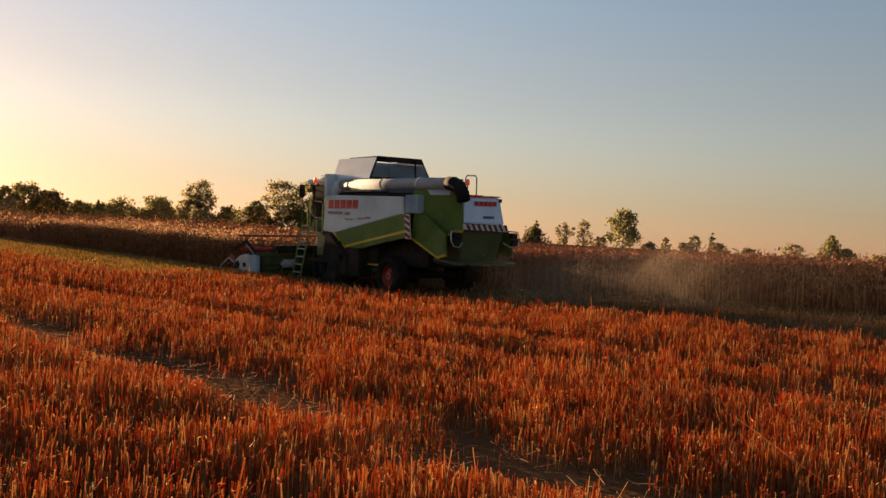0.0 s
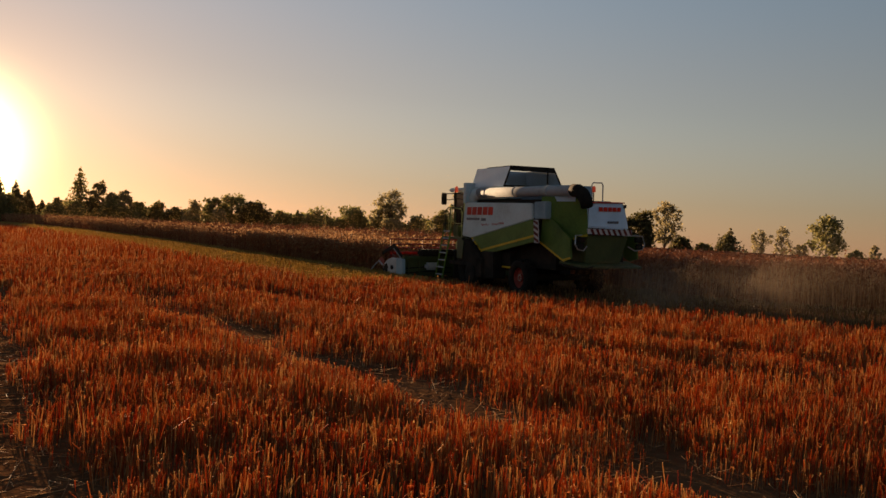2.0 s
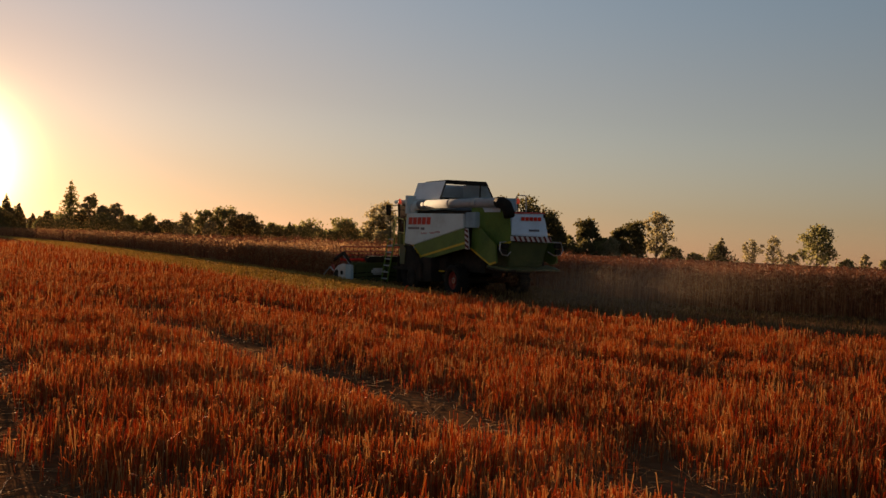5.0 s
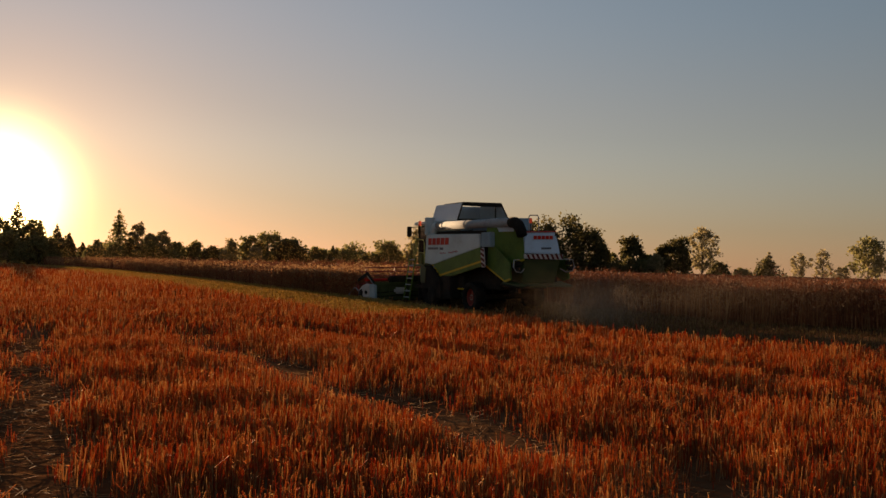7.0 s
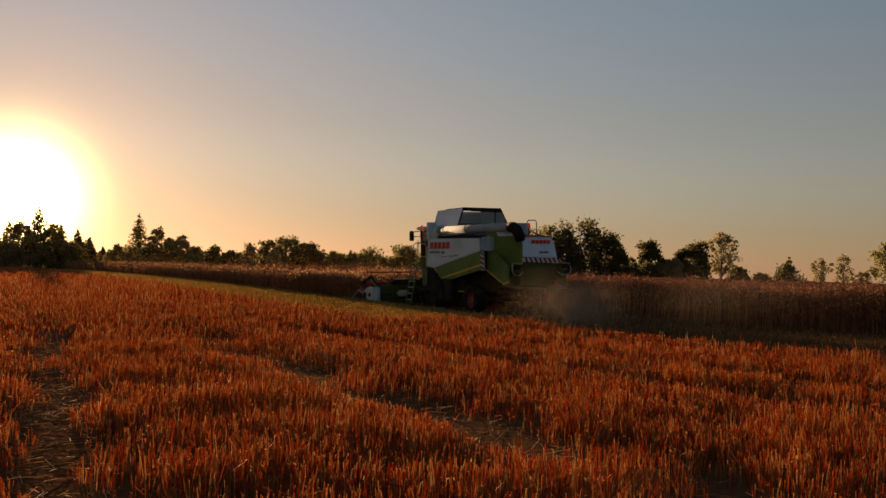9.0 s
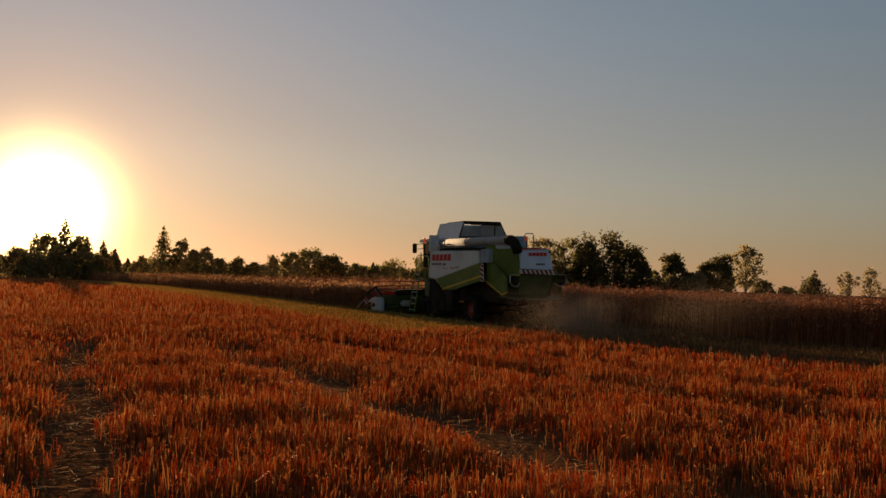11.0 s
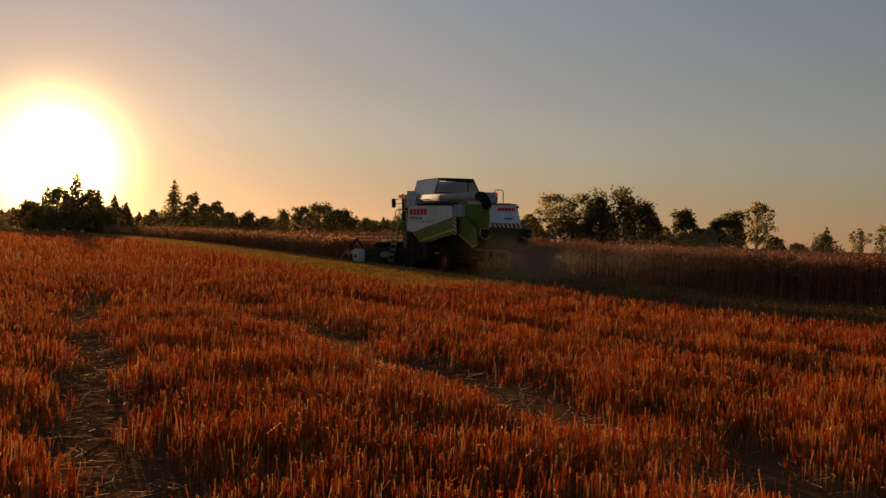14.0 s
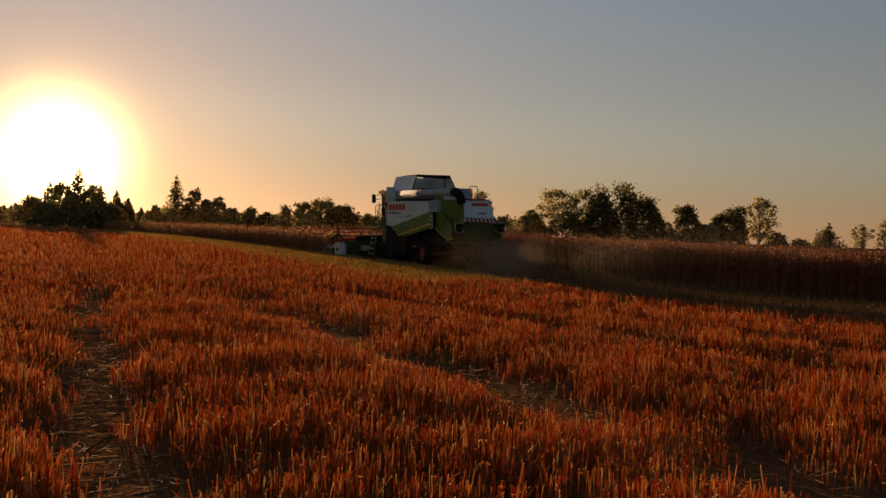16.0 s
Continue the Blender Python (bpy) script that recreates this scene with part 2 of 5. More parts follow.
def fast_mesh(name, verts, quads, material, parent=None):
    """A mesh of quads from number arrays."""
    verts, quads = np.asarray(verts, np.float32), np.asarray(quads, np.int32)
    k = quads.shape[1]
    me = bpy.data.meshes.new(name)
    me.vertices.add(len(verts))
    me.vertices.foreach_set("co", verts.ravel())
    me.loops.add(quads.size)
    me.loops.foreach_set("vertex_index", quads.ravel())
    me.polygons.add(len(quads))
    me.polygons.foreach_set("loop_start", np.arange(0, quads.size, k, dtype=np.int32))
    me.polygons.foreach_set("loop_total", np.full(len(quads), k, np.int32))
    me.update(calc_edges=True)
    me.validate()
    me.materials.append(material)
    ob = new(name, me)
    if parent:
        ob.parent = parent
    return ob


def box(bm, x0, x1, y0, y1, z0, z1, bevel=0.0):
    r = bmesh.ops.create_cube(bm, size=1.0)
    for v in r["verts"]:
        v.co = Vector((x0 + (v.co.x + 0.5) * (x1 - x0), y0 + (v.co.y + 0.5) * (y1 - y0), z0 + (v.co.z + 0.5) * (z1 - z0)))
    if bevel:
        edges = list({e for v in r["verts"] for e in v.link_edges})
        bmesh.ops.bevel(bm, geom=edges, offset=bevel, segments=2, affect="EDGES")
    return bm


def boxed(*a, **k):
    return box(bmesh.new(), *a, **k)


def slab(bm, points, across, bevel=0.0):
    """A polygon of 3D points given thickness by the vector across."""
    across = Vector(across)
    a = [bm.verts.new(Vector(p)) for p in points]
    b = [bm.verts.new(Vector(p) + across) for p in points]
    n = len(a)
    faces = [bm.faces.new(a), bm.faces.new(b[::-1])]
    for i in range(n):
        faces.append(bm.faces.new((a[i], b[i], b[(i + 1) % n], a[(i + 1) % n])))
    if bevel:
        edges = list({e for f in faces for e in f.edges})
        bmesh.ops.bevel(bm, geom=edges, offset=bevel, segments=2, affect="EDGES")
    return bm


def side(points, y, thick=0.06, bevel=0.012):
    """A panel upright along the machine: points of (x, z) at y, thick inwards."""
    return slab(bmesh.new(), [(x, y, z) for x, z in points], (0, -thick if y > 0 else thick, 0), bevel)


def tube(bm, points, r, n=10):
    points = [Vector(p) for p in points]
    rr = r if isinstance(r, (list, tuple)) else [r] * len(points)
    rings = []
    for i, p in enumerate(points):
        d = (points[min(i + 1, len(points) - 1)] - points[max(i - 1, 0)]).normalized()
        side_v = d.cross(Vector((0.31, 0.17, 0.93))).normalized()
        up = side_v.cross(d)
        rings.append([bm.verts.new(p + (side_v * math.cos(6.28319 * k / n) + up * math.sin(6.28319 * k / n)) * rr[i]) for k in range(n)])
    for a, b in zip(rings, rings[1:]):
        for k in range(n):
            bm.faces.new((a[k], a[(k + 1) % n], b[(k + 1) % n], b[k]))
    bm.faces.new(rings[0][::-1])
    bm.faces.new(rings[-1])
    return bm


def lathe(profile, n=32):
    """A body turned about the y axis from (y, radius) pairs."""
    bm = bmesh.new()
    rings = [[bm.verts.new((r * math.cos(6.28319 * k / n), y, r * math.sin(6.28319 * k / n))) for k in range(n)] for y, r in profile]
    for a, b in zip(rings, rings[1:]):
        for k in range(n):
            bm.faces.new((a[k], a[(k + 1) % n], b[(k + 1) % n], b[k]))
    return bm


def smooth(ob):
    for p in ob.data.polygons:
        p.use_smooth = True
    return ob


# ---- ground ----
def waves(x, y, seed, size):
    """Cheap smooth noise about 0 from a few crossed waves."""
    rng = np.random.default_rng(seed)
    out = 0
    for k in range(7):
        a, ph, f = rng.uniform(0, 6.28), rng.uniform(0, 6.28), rng.uniform(0.6, 2.2) / size
        out = out + np.sin((x * math.cos(a) + y * math.sin(a)) * 6.28 * f + ph)
    return out / 7 * 2


def terrain(x, y):
    """The field climbs a little along the rows, then runs level; across them it tilts up towards the standing crop."""
    x, y = np.asarray(x, float), np.asarray(y, float)
    s, c = (y - x) / ROOT2, (x + y) / ROOT2
    t = np.clip((s - 20.0) / 60.0, 0, 1)
    climb = 0.55 * (1 - (1 - t) ** 1.7) * np.clip((s - 20.0) / 4.0, 0, 1)
    foot = 12.0 + 6.6 * np.clip((s - 11.0) / 11.0, 0, 1)
    tilt = 0.045 * (np.clip(c, foot, 25.0) - foot) * np.clip((46.0 - c) / 19.0, 0, 1) * np.clip((s + 60.0) / 40.0, 0, 1) * np.clip((75.0 - s) / 25.0, 0, 1)
    return climb + tilt


def polar(az, d):
    return -d * math.sin(radians(az)), d * math.cos(radians(az))


def build_ground():
    rings = np.concatenate([[0.0], np.geomspace(1.5, 60, 70), np.geomspace(64, 3500, 40)])
    n = 180
    a = np.arange(n) * 2 * math.pi / n
    x = (rings[:, None] * np.cos(a)).ravel()
    y = (rings[:, None] * np.sin(a)).ravel()
    z = terrain(x, y) + 0.02 * waves(x, y, 14, 1.4) * (np.hypot(x, y) < 60)
    i, j = np.meshgrid(np.arange(len(rings) - 1), np.arange(n), indexing="ij")
    k = (j + 1) % n
    quads = np.stack([i * n + j, i * n + k, (i + 1) * n + k, (i + 1) * n + j], -1).reshape(-1, 4)
    ob = fast_mesh("ground", np.stack([x, y, z], 1), quads, M_SOIL)
    smooth(ob)
    tagged(ob, "brown field soil littered with straw", "ground", kind="structure")


build_ground()


def prisms(base, tip, r0, r1):
    """Three-sided stalks from base points to tip points: vertices and quads."""
    n = len(base)
    d = tip - base
    d = d / np.linalg.norm(d, axis=1, keepdims=True)
    ref = np.where(np.abs(d[:, 2:3]) > 0.8, np.array([[1.0, 0, 0]]), np.array([[0, 0, 1.0]]))
    u = np.cross(d, ref)
    u /= np.linalg.norm(u, axis=1, keepdims=True)
    v = np.cross(d, u)
    out = []
    for k in range(3):
        c, s = math.cos(2.0944 * k), math.sin(2.0944 * k)
        out.append(base + (u * c + v * s) * r0[:, None])
    for k in range(3):
        c, s = math.cos(2.0944 * k), math.sin(2.0944 * k)
        out.append(tip + (u * c + v * s) * r1[:, None])
    verts = np.stack(out, 1).reshape(-1, 3)
    o = np.arange(n)[:, None, None] * 6
    q = np.array([[0, 1, 4, 3], [1, 2, 5, 4], [2, 0, 3, 5]])[None]
    return verts, (o + q).reshape(-1, 4)


def leaves(centre, size, rng, flat=0.0, slim=0.6):
    """Small four-cornered leaves, turned at random."""
    n = len(centre)
    a = rng.normal(size=(n, 3))
    a[:, 2] *= 1 - flat
    a /= np.linalg.norm(a, axis=1, keepdims=True)
    b = np.cross(a, rng.normal(size=(n, 3)))
    b /= np.linalg.norm(b, axis=1, keepdims=True)
    s = np.asarray(size)[:, None]
    verts = np.stack([centre - a * s, centre - b * s * slim, centre + a * s, centre + b * s * slim], 1).reshape(-1, 3)
    return verts, np.arange(4 * n).reshape(-1, 4)


# distance of the line across the rows, how it slants, half width, how bare, how even, how far along the rows it lasts
WHEEL_TRACKS = [(0.23, 0.093, 0.46, 1.0, 1.6, 30.0), (5.5, 0.0, 0.74, 1.0, 0.95, 26.0), (11.7, -0.13, 0.45, 0.95, 0.9, 29.0), (12.6, 0.0, 0.38, 0.6, 0.5, 24.0), (15.4, 0.0, 0.3, 0.5, 0.5, 24.0)]


def track(c, x, y, row):
    """How far inside a wheel track each point lies, 0 to 1."""
    c0, slant, half, bare, even, last = row
    s = (y - x) / ROOT2
    off = np.abs(c - c0 - slant * s - 0.14 * waves(x, y, 9, 5.0))
    return np.clip(1.4 - off / half, 0, 1) * np.clip(even + 0.9 * waves(x, y, 10, 3.2), 0.15, 1) * np.clip((last - s) / 9, 0.08, 1)


SWATH = (17.15, 23.4)                # the strip that the harvester is cutting, measured across the rows


# ---- the field ----
def scatter(rng, az0, az1, d0, d1, density):
    n = int(0.5 * radians(az1 - az0) * (d1 * d1 - d0 * d0) * density)
    az = rng.uniform(az0, az1, n)
    d = np.sqrt(rng.uniform(d0 * d0, d1 * d1, n))
    return -d * np.sin(np.radians(az)), d * np.cos(np.radians(az)), d


def build_stubble():
    rng = np.random.default_rng(11)
    for name, d0, d1, density, r, az0, az1 in (
            ("stubble", 5.6, 12.0, 540, 0.0042, -30, 50), ("stubble", 12.0, 21.0, 290, 0.0056, -30, 50),
            ("stubble", 21.0, 36.0, 135, 0.0095, -30, 50), ("stubble", 36.0, 62.0, 30, 0.017, 5, 50), ("stubble", 62.0, 140.0, 7, 0.035, 20, 52),
            ("stubble", 0.7, 5.6, 110, 0.006, -180, 180), ("stubble", 5.6, 26.0, 14, 0.009, 50, 330)):
        x, y, d = scatter(rng, az0, az1, d0, d1, density)
        # clumps: draw stems towards the nearest drill row, and thin them out unevenly
        c = (x + y) / ROOT2
        row = np.round(c / 0.16) * 0.16
        pull = (row - c) * rng.uniform(0.0, 0.45, len(c))
        x, y, c = x + pull / ROOT2, y + pull / ROOT2, c + pull
        keep = (c < SWATH[0]) & (waves(x, y, 5, 1.1) + 0.7 * waves(x, y, 6, 0.4) + rng.normal(0, 0.22, len(c)) + 0.35 * waves(x, y, 15, 2.6) > -0.42)
        height = 0.265 + 0.05 * waves(x, y, 8, 2.5) + 0.035 * waves(x, y, 13, 0.7) + rng.normal(0, 0.034, len(c))
        for row in WHEEL_TRACKS:
            inside = track(c, x, y, row)
            keep &= rng.random(len(c)) > inside * row[3]
            height *= 1 - 0.65 * inside
        x, y, c, height = x[keep], y[keep], c[keep], np.clip(height[keep], 0.05, 0.42)
        n = len(x)
        z = terrain(x, y)
        base = np.stack([x, y, z - 0.01], 1)
        lean = rng.normal(0, 0.085, (n, 2)) * height[:, None]
        wild = rng.random(n) < 0.035
        lean[wild] *= 5
        tall = rng.random(n) < (0.04 if d0 < 12 else 0.015)
        height[tall] *= 1.45
        lean[tall] *= 2
        tip = base + np.stack([lean[:, 0], lean[:, 1], height], 1)
        rr = r * rng.uniform(0.6, 1.35, n)
        green = ((y - x) / ROOT2 > 27) & (rng.random(n) < 0.85 * np.clip((c - 11.6 + 0.9 * waves(x, y, 19, 4.0)) / 3.0, 0, 1))
        tip[green, 2] -= 0.5 * height[green]
        low = ~green & ((y - x) / ROOT2 > 27) & (c > 12.5)
        tip[low, 2] -= 0.45 * height[low]
        for sel, m, nm, lab in ((~green, M_STUBBLE, name, "orange-red cut stalks standing in rows on the field"),
                                (green, M_WEED, "weeds", "low green weeds among the stubble beside the crop")):
            if sel.sum() < 50:
                continue
            v, q = prisms(base[sel], tip[sel], rr[sel], rr[sel] * 0.8)
            if d0 < 21 and nm == "stubble":
                # a few small side shoots
                pick = np.where(sel)[0][rng.random(sel.sum()) < 0.38]
                f = rng.uniform(0.35, 0.9, len(pick))[:, None]
                b = base[pick] * (1 - f) + tip[pick] * f
                t = b + np.stack([rng.normal(0, 0.035, len(pick)), rng.normal(0, 0.035, len(pick)), rng.uniform(0.0, 0.07, len(pick))], 1)
                v2, q2 = prisms(b, t, rr[pick] * 0.6, rr[pick] * 0.35)
                v, q = np.concatenate([v, v2]), np.concatenate([q, q2 + len(v)])
            tagged(fast_mesh(nm, v, q, m), lab, nm, kind="stuff")
        if 5 < d0 < 36 and az0 < 0:
            # torn leaves and husks caught on the stems
            m = int(n * 0.35)
            i = rng.integers(0, n, m)
            f = np.clip(rng.beta(2.2, 1.0, m), 0.2, 1.05)[:, None]
            p = base[i] * (1 - f) + tip[i] * f + rng.normal(0, 0.014, (m, 3))
            v, q = leaves(p, rng.uniform(0.45, 1.2, m) * (0.022 if d0 < 12 else 0.024 if d0 < 21 else 0.03), rng, slim=0.22)
            tagged(fast_mesh("husks", v, q, M_HUSK), "golden torn leaves and husks caught on the stubble", "husks", kind="stuff")


def build_weeds():
    """The low green strip between the stubble and the standing crop."""
    rng = np.random.default_rng(17)
    n = 36000
    s, c = 27 + 95 * rng.random(n) ** 1.4, SWATH[0] + 0.3 - 5.2 * rng.random(n) ** 1.5
    keep = waves(s, c, 18, 2.0) + rng.normal(0, 0.4, n) > -0.5
    s, c = s[keep], c[keep]
    n = len(s)
    x, y = (c - s) / ROOT2, (c + s) / ROOT2
    base = np.stack([x, y, terrain(x, y)], 1)
    tip = base + np.stack([rng.normal(0, 0.07, n), rng.normal(0, 0.07, n), rng.uniform(0.08, 0.24, n)], 1)
    r = rng.uniform(0.016, 0.04, n)
    v, q = prisms(base, tip, r, r * 0.4)
    tagged(fast_mesh("weeds", v, q, M_WEED), "low yellow-green weeds beside the standing crop", "weeds", kind="stuff")


def build_straw():
    """Flattened stalks in the wheel tracks and chaff between the stems."""
    rng = np.random.default_rng(12)
    x, y, d = scatter(rng, -30, 50, 5.6, 22.0, 75)
    c = (x + y) / ROOT2
    near = np.zeros(len(c))
    for row in WHEEL_TRACKS:
        near = np.maximum(near, np.clip(track(c, x, y, row) * 1.3, 0, 1) * row[3] * (1.0 if row[0] < 2 else 0.28))
    keep = rng.random(len(c)) < 0.10 + 0.8 * near
    x, y, near = x[keep], y[keep], near[keep]
    n = len(x)
    a = rng.uniform(0, 6.28, n)
    length = rng.uniform(0.08, 0.32, n)
    z = terrain(x, y) + rng.uniform(0.01, 0.05, n)
    base = np.stack([x, y, z], 1)
    tip = base + np.stack([np.cos(a) * length, np.sin(a) * length, rng.normal(0.02, 0.05, n) * (1 - 0.5 * near)], 1)
    tip[:, 2] = np.maximum(tip[:, 2], terrain(tip[:, 0], tip[:, 1]) + 0.006)
    r = rng.uniform(0.002, 0.0045, n)
    v, q = prisms(base, tip, r, r)
    tagged(fast_mesh("straw", v, q, M_STRAW), "loose dry straw lying in the wheel tracks", "straw", kind="stuff")
    # the strip already cut behind the harvester
    n = 14000
    s = rng.uniform(-10, 47, n)
    c = rng.uniform(SWATH[0], SWATH[1], n)
    x, y = (c - s) / ROOT2, (c + s) / ROOT2
    base = np.stack([x, y, terrain(x, y)], 1)
    tip = base + np.stack([rng.normal(0, 0.03, n), rng.normal(0, 0.03, n), rng.uniform(0.06, 0.17, n)], 1)
    r = rng.uniform(0.006, 0.012, n)
    v, q = prisms(base, tip, r, r * 0.8)
    tagged(fast_mesh("cut_strip", v, q, M_SWATH), "fresh short stubble where the harvester has passed", "stubble", kind="stuff")


def crop_mesh(name, x, y, height, rng, heads, local=None, seed=None):
    """Standing plants: a stem with a few branches and many small seed clusters near the top."""
    n = len(x)
    z = terrain(x, y)
    base = np.stack([x, y, z], 1)
    tip = base + np.stack([rng.normal(0, 0.09, n), rng.normal(0, 0.09, n), height], 1)
    r = rng.uniform(0.008, 0.016, n)
    v, q = prisms(base, tip, r, r * 0.5)
    vs, qs, k = [v], [q], len(v)
    for i in range(2):
        f = rng.uniform(0.35, 0.8, n)[:, None]
        b = base * (1 - f) + tip * f
        t = b + np.stack([rng.normal(0, 0.14, n), rng.normal(0, 0.14, n), rng.uniform(0.2, 0.45, n)], 1)
        t[:, 2] = np.minimum(t[:, 2], tip[:, 2] + 0.05)
        v, q = prisms(b, t, r * 0.6, r * 0.3)
        vs.append(v), qs.append(q + k)
        k += len(v)
    stem = (np.concatenate(vs), np.concatenate(qs))
    m = n * heads
    i = rng.integers(0, n, m)
    f = np.clip(rng.beta(2.6, 1.1, m), 0.15, 1.0)[:, None]
    c = base[i] * (1 - f) + tip[i] * f + rng.normal(0, 0.10, (m, 3))
    head = leaves(c, rng.uniform(0.025, 0.065, m), rng)
    out = []
    for (v, q), mm, nm in ((stem, M_CROP, "stalk_layer"), (head, seed or M_SEED, "seed_layer")):
        if local is not None:
            v = v - np.asarray(local)
        out.append((v, q, mm, nm))
    return out


def build_crop():
    rng = np.random.default_rng(21)
    parts_v = {"stalk_layer": [[], [], 0, M_CROP], "seed_layer": [[], [], 0, M_SEED], "pale_seed_layer": [[], [], 0, M_SUNLITSEED]}

    def add(s, c, height, heads, pale=False):
        x, y = (c - s) / ROOT2, (c + s) / ROOT2
        for v, q, mm, nm in crop_mesh(nm0, x, y, height, rng, heads):
            e = parts_v["pale_" + nm if pale and nm == "seed_layer" else nm]
            e[0].append(v), e[1].append(q + e[2])
            e[2] += len(v)
    nm0 = "crop"
    # beyond the strip: dense at the edge, thinner further in
    for s0, s1, depth, density, heads in ((-12, 30, 1.3, 26, 14), (30, 70, 1.3, 16, 10), (70, 150, 1.6, 5, 8),
                                          (-12, 60, 9.0, 5.0, 10), (60, 160, 14.0, 1.2, 8)):
        n = int((s1 - s0) * depth * density)
        s, c = rng.uniform(s0, s1, n), SWATH[1] + rng.uniform(0, depth, n)
        add(s, c, 1.27 + 0.12 * waves(s, c, 4, 6.0) + rng.normal(0, 0.10, n), heads)
    # the part of the strip that stays uncut to the end
    for s0, s1, c0, c1, density, heads in ((48.3, 50.5, SWATH[0], SWATH[1], 20, 10), (50.5, 90, SWATH[0], SWATH[0] + 1.5, 15, 10), (90, 150, SWATH[0], SWATH[0] + 1.5, 5, 8),
                                           (50.5, 150, SWATH[0] + 1.5, SWATH[1], 2.0, 8)):
        n = int((s1 - s0) * (c1 - c0) * density)
        s, c = rng.uniform(s0, s1, n), rng.uniform(c0, c1, n)
        add(s, c, 1.16 + 0.10 * waves(s, c, 4, 6.0) + rng.normal(0, 0.10, n), heads, True)
    for nm, e in parts_v.items():
        tagged(fast_mesh("crop_" + nm, np.concatenate(e[0]), np.concatenate(e[1]), e[3]),
               "ripe red-brown standing crop, " + nm.replace("_", " "), "crop", kind="stuff")
    # the closed canopy further in
    for s0, s1, c0, c1 in ((-40, 190, SWATH[1] + 1.0, SWATH[1] + 110), (50.5, 175, SWATH[0] + 1.2, SWATH[1] + 1.05)):
        ns, nc = int((s1 - s0) / 0.7), int(min(90, (c1 - c0) / 0.5))
        S, C = np.meshgrid(np.linspace(s0, s1, ns), c0 + (c1 - c0) * np.linspace(0, 1, nc) ** 1.6, indexing="ij")
        X, Y = (C - S) / ROOT2, (C + S) / ROOT2
        Z = terrain(X, Y) + 1.08 + 0.08 * waves(X, Y, 4, 4.0) + rng.normal(0, 0.07, X.shape)
        rim = np.zeros_like(Z, bool)
        rim[:, 0] = rim[0, :] = rim[-1, :] = rim[:, -1] = True
        Z = np.where(rim, terrain(X, Y) - 0.05, Z)
        i, j = np.meshgrid(np.arange(ns - 1), np.arange(nc - 1), indexing="ij")
        q = np.stack([i * nc + j, (i + 1) * nc + j, (i + 1) * nc + j + 1, i * nc + j + 1], -1).reshape(-1, 4)
        tagged(fast_mesh("crop_canopy", np.stack([X, Y, Z], -1).reshape(-1, 3), q, M_CANOPY),
               "closed red-brown canopy of the standing crop", "crop", kind="stuff")


STRIPS = []                          # (thing, its distance along the rows)


def build_strips():
    """The plants that are cut during the clip, in strips across the harvester's way."""
    rng = np.random.default_rng(31)
    for k in range(19):
        s0 = 29.4 + k * 1.0
        n = 230
        left = SWATH[0] + 0.15 + 0.48 * max(0.0, 1 - (s0 - 29.4) / 12.0)
        s, c = rng.uniform(s0, s0 + 1.0, n), rng.uniform(left, SWATH[1], n)
        c[:50] = left + rng.uniform(0, 0.5, 50)
        x, y = (c - s) / ROOT2, (c + s) / ROOT2
        cm = (SWATH[0] + SWATH[1]) / 2
        o = ((cm - s0) / ROOT2, (cm + s0) / ROOT2)
        o = (o[0], o[1], float(terrain(*o)))
        root = new("crop_strip")
        tagged(root, "strip of ripe red-brown crop before the harvester", "crop", group="strips of crop being cut")
        for v, q, mm, nm in crop_mesh("crop", x, y, 1.16 + 0.10 * waves(s, c, 4, 6.0) + rng.normal(0, 0.10, n), rng, 14, o, M_SUNLITSEED):
            fast_mesh(nm, v, q, mm, root)
        root.location = o
        STRIPS.append((root, s0, o))


build_stubble()
build_weeds()
build_straw()
build_crop()
build_strips()


